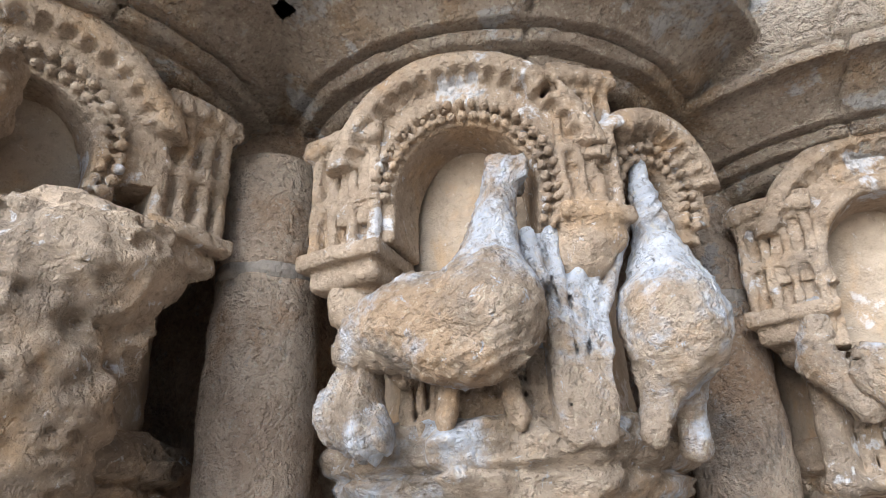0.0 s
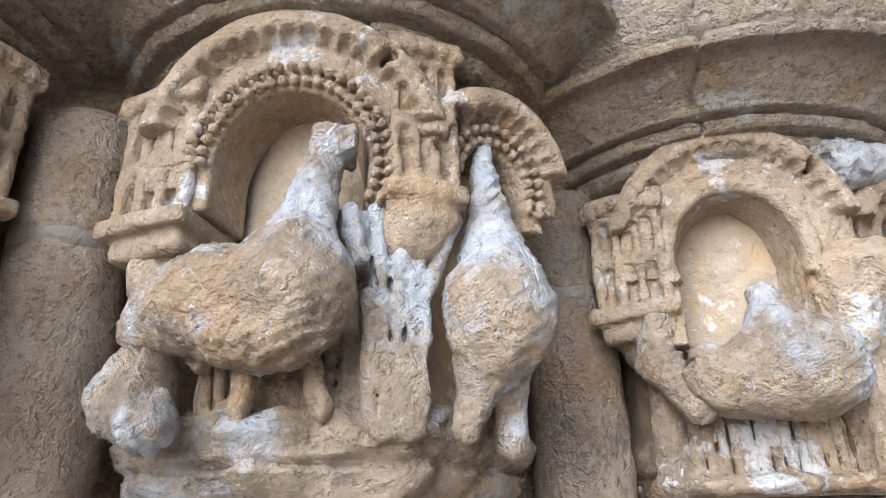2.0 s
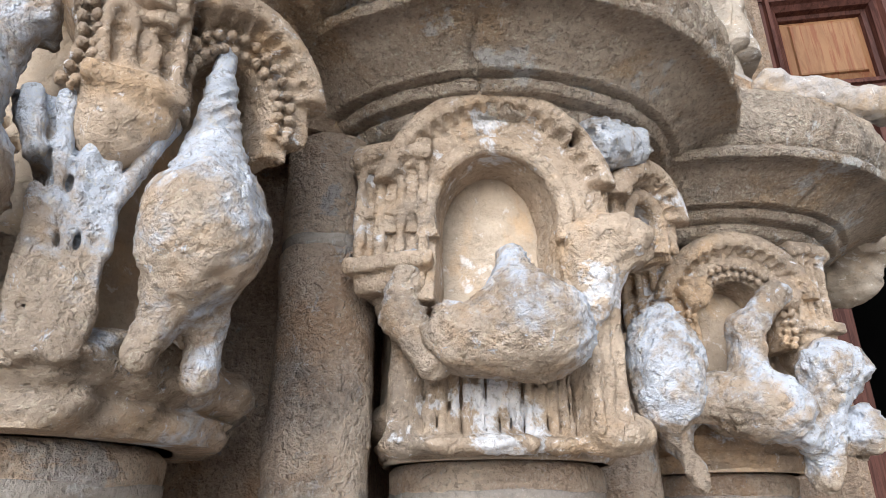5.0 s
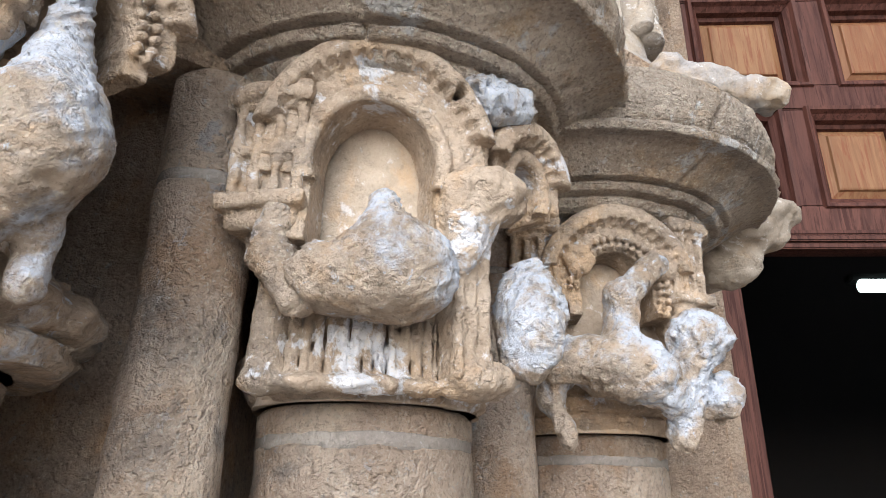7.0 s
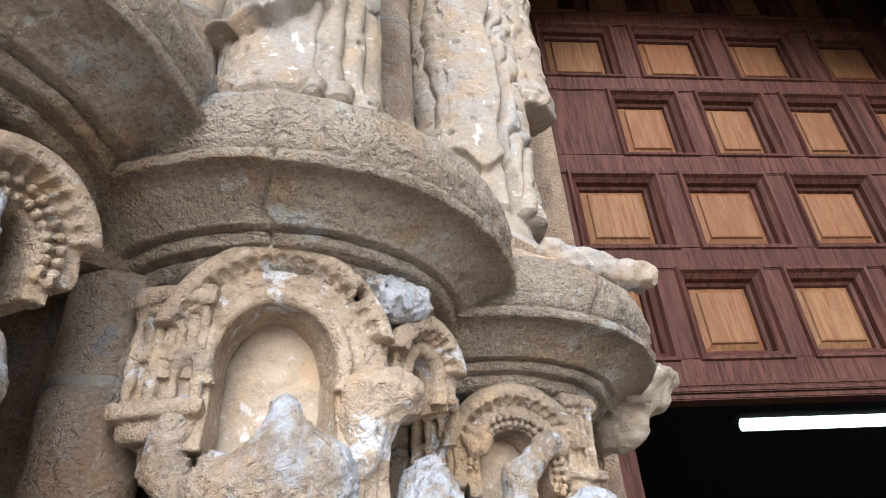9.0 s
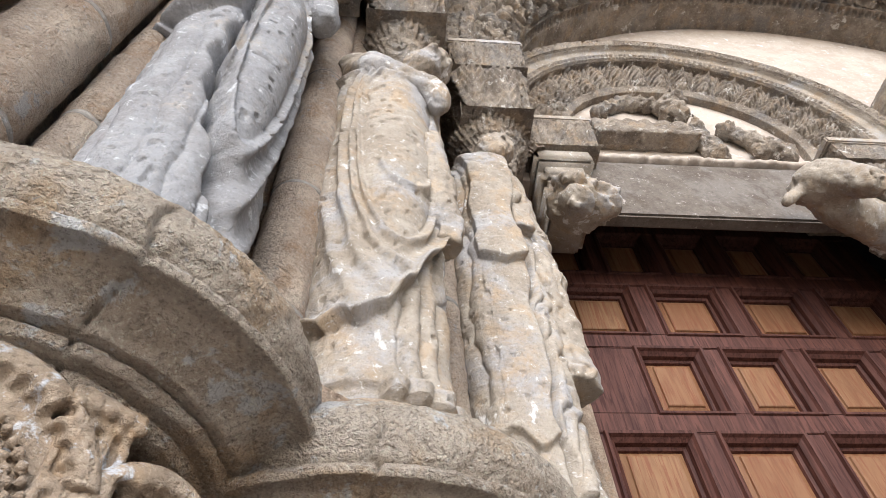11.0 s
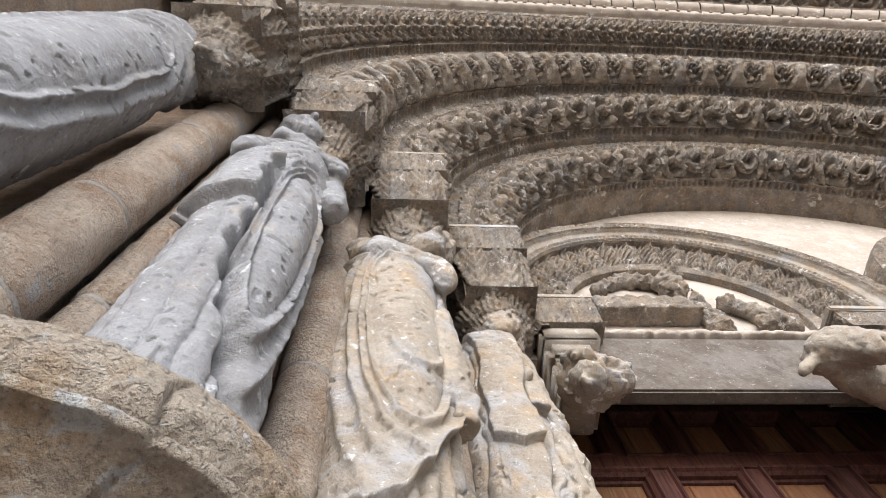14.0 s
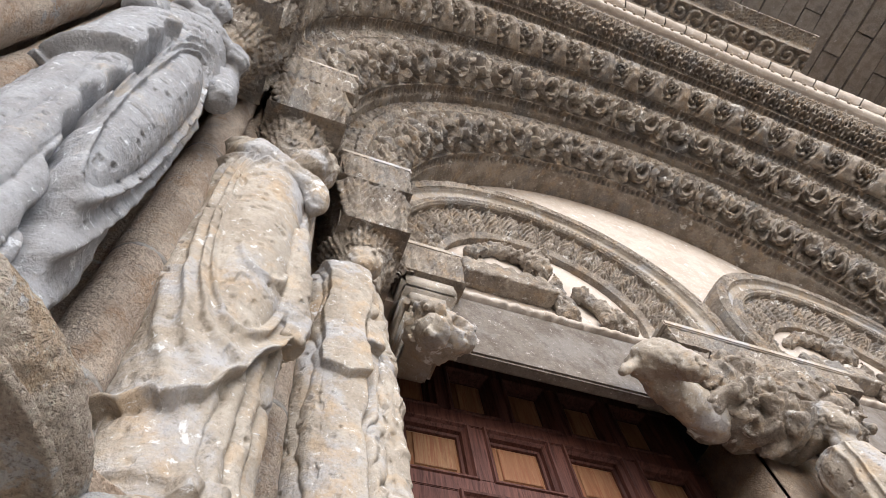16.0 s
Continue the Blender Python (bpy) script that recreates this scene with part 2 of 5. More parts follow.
def nets(field, lo, hi, h):
    """Surface of field < 0 on a grid of spacing h, as vertices and quads."""
    lo, hi = np.array(lo, float), np.array(hi, float)
    n = np.ceil((hi - lo) / h).astype(int) + 1
    ax = [lo[k] + h * np.arange(n[k]) for k in range(3)]
    g = np.stack(np.meshgrid(*ax, indexing="ij"), -1)
    v = field(g)
    for k in range(3):
        sl = [slice(None)] * 3
        for e in (0, -1):
            sl[k] = e
            v[tuple(sl)] = np.maximum(v[tuple(sl)], 1e-4)
    inside = v < 0
    c = inside[:-1, :-1, :-1].astype(int)
    for dx, dy, dz in ((1, 0, 0), (0, 1, 0), (0, 0, 1), (1, 1, 0), (1, 0, 1), (0, 1, 1), (1, 1, 1)):
        c = c + inside[dx : n[0] - 1 + dx, dy : n[1] - 1 + dy, dz : n[2] - 1 + dz]
    cells = np.argwhere((c > 0) & (c < 8))
    index = -np.ones(n - 1, int)
    index[tuple(cells.T)] = np.arange(len(cells))
    total, count = np.zeros((len(cells), 3)), np.zeros(len(cells))
    corner = [(a, b, d) for a in (0, 1) for b in (0, 1) for d in (0, 1)]
    for p in corner:
        for k in range(3):
            if p[k]:
                continue
            q = list(p)
            q[k] = 1
            va, vb = v[tuple((cells + p).T)], v[tuple((cells + q).T)]
            hit = (va < 0) != (vb < 0)
            t = np.where(hit, va / np.where(va == vb, 1, va - vb), 0)
            pos = np.array(p, float) + np.eye(3)[k] * t[:, None]
            total += pos * hit[:, None]
            count += hit
    verts = lo + (cells + total / count[:, None]) * h
    faces = []
    for k in range(3):
        a, b = (k + 1) % 3, (k + 2) % 3
        s0, s1 = [slice(0, -1)] * 3, [slice(0, -1)] * 3
        for o in (a, b):
            s0[o] = s1[o] = slice(1, -1)
        s0[k], s1[k] = slice(0, -1), slice(1, None)
        i0, i1 = inside[tuple(s0)], inside[tuple(s1)]
        e = np.argwhere(i0 != i1)
        flip = i0[tuple(e.T)]
        off = np.zeros(3, int)
        off[a] = off[b] = 1
        e = e + off
        ea, eb = np.eye(3, dtype=int)[a], np.eye(3, dtype=int)[b]
        q = np.stack([index[tuple((e - d).T)] for d in (ea + eb, eb, 0 * ea, ea)], -1)
        q = np.where(flip[:, None], q, q[:, ::-1])
        faces.append(q)
    faces = np.concatenate(faces)
    return verts, faces[(faces >= 0).all(1)]


def ell(p, c, r):
    q = (p - np.array(c)) / np.array(r)
    k = np.sqrt((q * q).sum(-1))
    return (k - 1) * min(r)


def cap(p, a, b, ra, rb=None):
    a, b = np.array(a, float), np.array(b, float)
    rb = ra if rb is None else rb
    ab = b - a
    t = np.clip(((p - a) @ ab) / (ab @ ab), 0, 1)
    return np.linalg.norm(p - a - t[..., None] * ab, axis=-1) - (ra + (rb - ra) * t)


def brick(p, c, half, rnd=0.0):
    q = np.abs(p - np.array(c)) - np.array(half) + rnd
    return np.linalg.norm(np.maximum(q, 0), axis=-1) + np.minimum(q.max(-1), 0) - rnd


def join(*ds, k=0.015):
    d = ds[0]
    for e in ds[1:]:
        h = np.clip(0.5 + 0.5 * (e - d) / k, 0, 1)
        d = e * (1 - h) + d * h - k * h * (1 - h)
    return d


def carve(d, *cuts, k=0.006):
    for e in cuts:
        d = -join(-d, e, k=k)
    return d


# ---- the plan: column axes along the splayed jamb ----
AXES = {"a": (-0.745, 0.365), "b": (-0.31, 0.74), "c": (0.12, 1.09), "d": (0.462, 1.42)}
DROP = {"a": 0.05, "b": 0.05, "c": 0.0, "d": -0.04}
THIN = [(-0.505, 0.52), (-0.07, 0.925), (0.30, 1.27)]
STEPS = [(0.05, 0.435), (0.39, 0.78), (0.80, 1.16), (1.25, 1.56)]
MID = 3.2
SPRING = 5.0

# ---- structure ----
def plan_prism(name, pts, z0, z1, mat, label, amp=0.0):
    bm = bmesh.new()
    lo = [bm.verts.new((x, y, z0)) for x, y in pts]
    hi = [bm.verts.new((x, y, z1)) for x, y in pts]
    bm.faces.new(lo[::-1])
    bm.faces.new(hi)
    for i in range(len(pts)):
        j = (i + 1) % len(pts)
        bm.faces.new((lo[i], lo[j], hi[j], hi[i]))
    bmesh.ops.recalc_face_normals(bm, faces=bm.faces)
    bmesh.ops.bevel(bm, geom=[e for e in bm.edges if abs(e.verts[0].co.z - e.verts[1].co.z) > 0.1], offset=0.008, segments=2, affect="EDGES")
    return tagged(obj_from(name, bm, mat, False), label, "wall", kind="structure")


jamb = [(-4.0, -0.05), (-0.93, -0.05), (-0.93, 0.18), (-0.9, 0.55), (-0.5, 0.55), (-0.5, 0.96), (-0.065, 0.96), (-0.065, 1.3), (0.31, 1.3), (0.31, 1.62), (0.79, 1.62), (0.79, 1.95), (0.95, 1.95), (0.95, 2.35), (-4.0, 2.35)]
plan_prism("wall_jamb", jamb, 0, 5.3, GRANITE, "golden granite stepped jamb wall behind the columns")
bm = bmesh.new()
box(bm, -60, -60, -0.2, 60, 60, 0)
tagged(obj_from("ground", bm, PAVING, False), "worn stone paving before the portal", "ground", kind="structure")


def impost(key, seed):
    """Round moulded impost that carries a statue."""
    c = AXES[key]
    root = thing("impost", (c[0], c[1], 2.1), "round moulded golden stone impost over a carved capital", "impost", "round imposts")
    pr = [(0.0, 2.085), (0.225, 2.085), (0.24, 2.09), (0.25, 2.1), (0.246, 2.106), (0.266, 2.107), (0.276, 2.116), (0.27, 2.122), (0.288, 2.123), (0.292, 2.127), (0.302, 2.134), (0.318, 2.143), (0.338, 2.153), (0.35, 2.157), (0.37, 2.157), (0.376, 2.166), (0.37, 2.175), (0.348, 2.177), (0.364, 2.192), (0.375, 2.212), (0.377, 2.235), (0.37, 2.262), (0.352, 2.284), (0.32, 2.296), (0.28, 2.3), (0.0, 2.3)]
    up = DROP[key]
    pr = [(r, z + up) for r, z in pr]
    at, wig = {"b": (-54.6, 5.0), "c": (-87, 9.0), "a": (-20, 7.0), "d": (-60, 6.0)}[key]

    def crack(a, z):
        off = a - radians(at) - 0.02 * np.sin(z * 60 * wig / 5) - 0.25 * (z - 2.15)
        off = (off + math.pi) % (2 * math.pi) - math.pi
        lower = np.clip((2.262 + up - z) / 0.01, 0, 1)
        return -0.016 * np.exp(-((off / 0.009) ** 2)) * lower

    lathe("moulding", c, pr, IMPOST, root, a0=-180, a1=180, segs=420, step=0.0045, amp=0.0032, scale=55, seed=seed, relief=crack)
    lathe("plinth", c, [(0.3, 2.297 + up), (0.292, 2.325 + up), (0.262, 2.36 + up), (0.22, 2.4 + up), (0.0, 2.415 + up)], MORTAR if key == "b" else CARVED, root, segs=120, amp=0.006, scale=30, seed=seed, label="grey mortar bed under the statue" if key == "b" else "")
    if key == "d":
        lathe("cone", c, [(0.25, 2.35 + up), (0.235, 2.4 + up), (0.2, 2.45 + up), (0.17, 2.5 + up), (0.0, 2.51 + up)], FIGURE, root, segs=120, amp=0.006, scale=30, seed=9, label="grey conical stone under the statue")
    return root


for s, k in enumerate(AXES):
    impost(k, s)
cornice = [(-1.3, -0.12), (-0.93, 0.17), (0.86, 1.63), (0.86, 1.9), (-1.3, 1.9)]
plan_prism("trim", cornice, 2.1, 2.3, GRANITE, "golden stone cornice band linking the imposts")
ledge = [(-1.3, -0.12), (-0.83, 0.05), (0.6, 1.215), (0.86, 1.63), (0.86, 1.9), (-1.3, 1.9)]
plan_prism("trim_ledge", ledge, 2.302, 2.345, GRANITE, "golden stone ledge behind the statues")

def column(name, c, r, z0, z1, seed, label, joints=(), amp=0.003):
    root = thing(name, (c[0], c[1], z0), label, "column", name + "s of the jamb")
    zs = [z0, *joints, z1]
    for i, (a, b) in enumerate(zip(zs[:-1], zs[1:])):
        lathe("drum", c, [(0, a), (r - 0.008, a), (r, a + 0.008), (r, b - 0.008), (r - 0.008, b), (0, b)], SHAFT, root, segs=48, step=0.02, amp=amp, scale=35, seed=seed + i)
    for z in joints:
        lathe("joint", c, [(r - 0.006, z - 0.012), (r - 0.001, z - 0.01), (r, z + 0.008), (r - 0.006, z + 0.012)], MORTAR, root, segs=40, amp=0.002, seed=seed, label="grey mortar joint")
    return root


for i, (k, r) in enumerate((("a", 0.14), ("b", 0.145), ("c", 0.14), ("d", 0.135))):
    column("column", AXES[k], r, 0.0, 1.7, i * 7, "golden granite column shaft under a carved capital", (0.85, 1.66))
for i, c in enumerate(THIN):
    column("colonnette", c, 0.06, 0.0, 2.1, 40 + i * 9, "slender golden granite colonnette between two capitals", (0.95, 1.95))
    column("colonnette", c, (0.082, 0.068, 0.06)[i], 2.3, 4.75, 70 + i * 9, "slender golden granite colonnette between two statues", (2.62, 3.05, 3.75))


for i, c in enumerate(((-0.41, 0.62), (0.02, 0.99))):
    column("roll", c, 0.042, 2.3, 4.75, 110 + i * 9, "thin golden granite roll moulding beside a colonnette", (2.8, 3.4))


def bent(v, c, face, R=0.34):
    """From along-the-drum, outward and height to the world; the drum is a flat bow."""
    a = radians(face)
    th = a + v[:, 0] / R
    r = R + v[:, 1]
    cx, cy = c[0] - (R - 0.2) * math.cos(a), c[1] - (R - 0.2) * math.sin(a)
    return np.stack([cx + r * np.cos(th), cy + r * np.sin(th), v[:, 2]], -1)


def flat(v, c, face, R=0.2):
    a = radians(face)
    return np.stack([c[0] - v[:, 0] * math.sin(a) + v[:, 1] * math.cos(a), c[1] + v[:, 0] * math.cos(a) + v[:, 1] * math.sin(a), v[:, 2]], -1)


def sdf_part(name, fn, c, lo, hi, h, face, mat, parent, label="", amp=0.004, scale=40, seed=0, place=bent, octaves=3):
    """Carved piece from a distance field in local coordinates (along, out, height)."""
    def chipped(g):
        q = vnoise(g, scale * 0.9, seed + 11)
        return fn(g) + amp * (1.1 * fbm(g, scale, octaves, seed) + 1.6 * (np.abs(vnoise(g, scale * 1.7, seed + 3) - 0.5) - 0.15) + 0.8 * (np.floor(q * 5) / 5 - q))

    v, f = nets(chipped, lo, hi, h)
    return mesh_part(name, place(v, c, face), f, mat, parent, label)


def beads(p, s0, z0, R, gap, r, w, a0=-20, a1=200, stretch=1.0):
    """A row of little knobs round an arch."""
    th = np.arctan2(p[..., 2] - z0, p[..., 0] - s0)
    q = np.clip(np.round(th / gap) * gap, radians(a0), radians(a1))
    d = np.stack([p[..., 0] - s0 - R * np.cos(q), (p[..., 1] - w) / stretch, p[..., 2] - z0 - R * np.sin(q)], -1)
    return np.linalg.norm(d, axis=-1) - r


def opening(p, s0, z0, r, low):
    """Inside of a round-headed niche."""
    a = np.hypot(p[..., 0] - s0, p[..., 2] - z0) - r
    b = np.maximum(np.abs(p[..., 0] - s0) - r, np.maximum(p[..., 2] - z0, low - p[..., 2]))
    return np.minimum(a, b)


def arcade(p, s0, z0, r_in, r_out, low, w=0.015, beaded=True):
    """A hood of round mouldings: two rows of little knobs inside, a projecting roll with notched lobes outside."""
    rad = np.hypot(p[..., 0] - s0, p[..., 2] - z0)
    up = np.maximum(np.abs(rad - (r_in + r_out) / 2) - (r_out - r_in) / 2, z0 - 0.02 - p[..., 2])
    legs = np.maximum(np.abs(np.abs(p[..., 0] - s0) - (r_in + 0.01)) - 0.011, np.maximum(p[..., 2] - z0, low - p[..., 2]))
    slope = np.clip((rad - r_in) / (r_out - r_in), 0, 1) * 0.016
    slab = np.maximum(np.minimum(up, legs), np.abs(p[..., 1] + 0.015) - (0.022 + w + slope))
    roll = np.maximum(np.hypot(rad - r_in - 0.031, p[..., 1] - w - 0.01) - 0.0055, z0 - p[..., 2])
    lip = np.maximum(np.hypot(rad - r_out + 0.001, p[..., 1] - w - 0.024) - 0.0185, z0 + 0.28 * r_out - p[..., 2])
    notch = beads(p, s0, z0, r_out - 0.0185, 0.0215 / r_out, 0.0088, w + 0.036, 14, 166, 1.9)
    lip = carve(lip, notch, k=0.002)
    d = join(join(slab, roll, k=0.003), lip, k=0.001)
    if beaded:
        g = 0.0135 / (r_in + 0.012)
        d = join(d, beads(p, s0, z0, r_in + 0.007, g, 0.0056, w + 0.014, -25, 205, 1.3), beads(p, s0, z0, r_in + 0.019, g * 0.93, 0.0056, w + 0.02, -25, 205, 1.3), k=0.0015)
    else:
        d = join(d, np.maximum(np.hypot(rad - r_in - 0.008, p[..., 1] - w - 0.012) - 0.011, z0 - 0.03 - p[..., 2]), k=0.004)
    return d


def turret(p, s, z0, z1, half, w=0.0):
    """A little castle tower with slit windows, cornice and corbel."""
    zc, hz = (z0 + z1) / 2, (z1 - z0) / 2
    d = brick(p, (s, w - 0.01, zc), (half * 1.02, 0.038, hz), 0.006)
    for k in (-0.9, -0.3, 0.3, 0.9):
        d = join(d, cap(p, (s + k * half, w + 0.03, z0), (s + k * half, w + 0.03, z1), half * 0.17), k=0.003)
    d = join(d, brick(p, (s, w + 0.008, zc), (half * 1.0, 0.028, hz * 0.1), 0.004), brick(p, (s, w + 0.008, z1 - 0.006), (half * 1.0, 0.03, 0.008), 0.003), k=0.004)
    for k in (-0.6, 0, 0.6):
        for zz in (zc - hz * 0.5, zc + hz * 0.45):
            d = carve(d, cap(p, (s + k * half, w + 0.029, zz - hz * 0.2), (s + k * half, w + 0.029, zz + hz * 0.18), half * 0.17), k=0.002)
    crown = join(brick(p, (s, w + 0.0, z1 + 0.008), (half * 1.15, 0.045, 0.01), 0.004), beads(p, s, z1 - half * 3, half * 3.1, 0.016 / (half * 3), 0.0085, w + 0.042, 72, 108), k=0.004)
    foot = join(brick(p, (s, w + 0.0, z0), (half * 1.2, 0.048, 0.009), 0.005), brick(p, (s, w - 0.005, z0 - 0.02), (half * 1.0, 0.04, 0.012), 0.008), ell(p, (s, w - 0.015, z0 - 0.035), (half * 0.8, 0.035, 0.03)), k=0.006)
    return join(d, crown, foot, k=0.003)


def feathers(p, f=150.0, seed=0):
    rows = np.sin((p[..., 0] * 0.6 - p[..., 2]) * f * 2.6 + fbm(p, 9, 2, seed) * 8)
    return 0.006 * np.abs(rows) ** 0.6 * vnoise(p, 14, seed + 5) + 0.003 * fbm(p, 60, 2, seed + 2)


def capital(k, face, carvings, label, squeeze=1.0):
    """Carved capital: bell, hood arches, towers, beasts and a worn base ring."""
    c = AXES[k]
    sink = -0.028 if k == "d" else 0.0
    root = thing("capital", (c[0], c[1], 1.7), label, "capital", "carved capitals")
    holes = {"b": [(-64.8, 1.935), (-70.0, 1.957), (-60.5, 1.962)]}.get(k, [])

    def drilled(a, z):
        return sum(-0.02 * np.exp(-(((a - radians(g)) * 0.16 / 0.0055) ** 2 + ((z - h) / 0.0055) ** 2) ** 2) for g, h in holes) + 0 * a

    lathe("bell", c, [(0.0, 1.7), (0.15, 1.7), (0.152, 1.75), (0.152, 1.85), (0.153, 2.0), (0.158, 2.06), (0.18, 2.11), (0.19, 2.155), (0, 2.155)], NICHE, root, a0=-180, a1=180, segs=330, step=0.004, amp=0.004, scale=26, seed=3, relief=drilled)
    for i, (name, fn, mat, lo, hi, amp) in enumerate(carvings):
        sdf_part(name, fn, c, lo, hi, 0.003 if name in ("hood_arch", "corner_tower", "tower") else 0.0037, face, mat, root, amp=amp, scale=42, seed=i * 3 + ord(k), place=lambda v, cc, fa: bent(v * np.array([squeeze, 1, 1]) + np.array([0.004, 0, sink]), cc, fa))
    rough = 0.016 if k in "ab" else 0.007
    r = {"b": 0.205, "a": 0.19}.get(k, 0.162)
    lathe("base_ring", c, [(0.12, 1.7), (r - 0.018, 1.7), (r - 0.008, 1.708), (r, 1.722), (r - 0.006, 1.728), (r + 0.006, 1.735), (r + 0.014, 1.752), (r + 0.002, 1.77), (r - 0.02, 1.78), (0.13, 1.785)], BEAST if k == "b" else CARVED, root, segs=160, step=0.005, amp=rough, scale=34, seed=ord(k))
    return root


def small_pillars(p, s0, s1, z0, z1, w=0.0, gap=0.016):
    """A row of stubby fluted shafts along the foot of a capital."""
    q = np.clip(np.round(p[..., 0] / gap) * gap, s0, s1)
    d = np.hypot(p[..., 0] - q, p[..., 1] - w) - 0.0075
    return np.maximum(d, np.abs(p[..., 2] - (z0 + z1) / 2) - (z1 - z0) / 2)


def b_arch(p):
    d = arcade(p, -0.05, 2.0, 0.084, 0.15, 1.955)
    for x, z in ((0.05, 2.11), (-0.158, 2.075)):
        d = carve(d, cap(p, (x, -0.02, z), (x, 0.08, z), 0.009))
    return d


def b_side_arch(p):
    d = arcade(p, 0.182, 2.005, 0.042, 0.088, 1.96, 0.008)
    return carve(d, cap(p, (0.128, -0.02, 2.06), (0.128, 0.08, 2.06), 0.011))


def b_tower(p):
    d = turret(p, 0.088, 1.965, 2.125, 0.034, 0.006)
    d = join(d, ell(p, (0.086, 0.01, 1.955), (0.04, 0.038, 0.04)), ell(p, (0.08, 0.015, 1.925), (0.03, 0.025, 0.025)), k=0.012)
    for x, z in ((0.07, 2.06), (0.1, 2.06), (0.072, 2.015), (0.102, 2.02), (0.085, 2.09)):
        d = carve(d, cap(p, (x, 0.0, z), (x, 0.1, z), 0.0075))
    return d


def b_trunk(p):
    s, z = p[..., 0], p[..., 2]
    fan = np.abs(s - 0.062) - (0.03 + 0.45 * np.clip(z - 1.87, 0, 0.08))
    d = np.maximum(fan, np.maximum(np.abs(p[..., 1] + 0.012) - 0.026, np.maximum(z - 1.955, 1.74 - z)))
    for k in (-1, -0.45, 0.1, 0.6, 1.1):
        d = join(d, cap(p, (0.062 + 0.02 * k, 0.02, 1.75), (0.062 + 0.028 * k, 0.02, 1.87), 0.0065), cap(p, (0.062 + 0.028 * k, 0.02, 1.87), (0.066 + 0.052 * k, 0.022, 1.95), 0.0065, 0.009), k=0.004)
    for x, zz in ((0.018, 1.835), (0.014, 1.79), (0.105, 1.86), (0.03, 1.885), (0.1, 1.81)):
        d = carve(d, ell(p, (x, 0.03, zz), (0.008, 0.05, 0.013)), k=0.003)
    return d


def b_bird(p):
    d = join(cap(p, (-0.03, 0.045, 1.9), (-0.008, 0.02, 2.02), 0.034, 0.019), ell(p, (-0.085, 0.03, 1.855), (0.1, 0.055, 0.045)), ell(p, (-0.03, 0.045, 1.862), (0.05, 0.055, 0.056)), k=0.025)
    d = join(d, ell(p, (-0.055, 0.05, 1.815), (0.05, 0.042, 0.024)), cap(p, (-0.175, 0.02, 1.84), (-0.1, 0.035, 1.875), 0.026, 0.035), k=0.02)
    d = join(d, brick(p, (-0.003, 0.02, 2.02), (0.024, 0.024, 0.018), 0.006), k=0.01)
    d = carve(d, cap(p, (-0.17, 0.09, 1.825), (-0.03, 0.11, 1.828), 0.014), k=0.01)
    return d + feathers(p, 110, 4)


def b_tail(p):
    d = join(cap(p, (-0.172, 0.015, 1.83), (-0.178, 0.03, 1.78), 0.02, 0.028), cap(p, (-0.178, 0.03, 1.78), (-0.15, 0.035, 1.758), 0.028, 0.022), k=0.02)
    return d + 0.0035 * np.sin(p[..., 0] * 420 + p[..., 2] * 60)


def b_bird_front(p):
    d = join(cap(p, (0.168, 0.015, 2.045), (0.162, 0.03, 1.93), 0.011, 0.03), ell(p, (0.16, 0.035, 1.858), (0.054, 0.06, 0.066)), k=0.028)
    d = join(d, cap(p, (0.15, 0.02, 1.8), (0.13, 0.02, 1.755), 0.024, 0.016), cap(p, (0.19, 0.015, 1.79), (0.185, 0.015, 1.745), 0.018), k=0.02)
    return d + feathers(p, 100, 9)


def b_foot(p):
    d = join(small_pillars(p, -0.14, 0.03, 1.76, 1.84, -0.018, 0.017), cap(p, (-0.07, 0.02, 1.82), (-0.08, 0.01, 1.77), 0.009, 0.012), cap(p, (-0.02, 0.02, 1.82), (-0.005, 0.01, 1.77), 0.009, 0.012), k=0.008)
    return join(d, cap(p, (-0.2, -0.0, 1.9), (-0.13, -0.0, 1.82), 0.03, 0.012), k=0.01)


BOX = ((-0.31, -0.05, 1.7), (0.3, 0.14, 2.19))
b_carvings = [
    ("hood_arch", b_arch, CARVED, (-0.24, -0.05, 1.84), (0.13, 0.09, 2.19), 0.0013),
    ("hood_arch", b_side_arch, CARVED, (0.08, -0.05, 1.84), (0.3, 0.09, 2.13), 0.0013),
    ("tower", lambda p: turret(p, -0.195, 1.945, 2.08, 0.046), CARVED, (-0.3, -0.05, 1.88), (-0.1, 0.1, 2.13), 0.0018),
    ("corner_tower", b_tower, CARVED, (0.0, -0.05, 1.86), (0.17, 0.12, 2.19), 0.003),
    ("trunk", b_trunk, BEAST, (-0.04, -0.05, 1.72), (0.17, 0.09, 1.98), 0.005),
    ("bird", b_bird, BEAST, (-0.25, -0.03, 1.76), (0.07, 0.16, 2.1), 0.0035),
    ("tail", b_tail, BEAST, (-0.25, -0.03, 1.71), (-0.08, 0.1, 1.9), 0.004),
    ("second_bird", b_bird_front, BEAST, (0.05, -0.03, 1.71), (0.28, 0.16, 2.1), 0.0035),
    ("foot_leaves", b_foot, CARVED, (-0.26, -0.04, 1.7), (0.2, 0.08, 1.94), 0.006),
]
capital("b", -62, b_carvings, "carved limestone capital with arches, towers and two headless birds", 0.87)


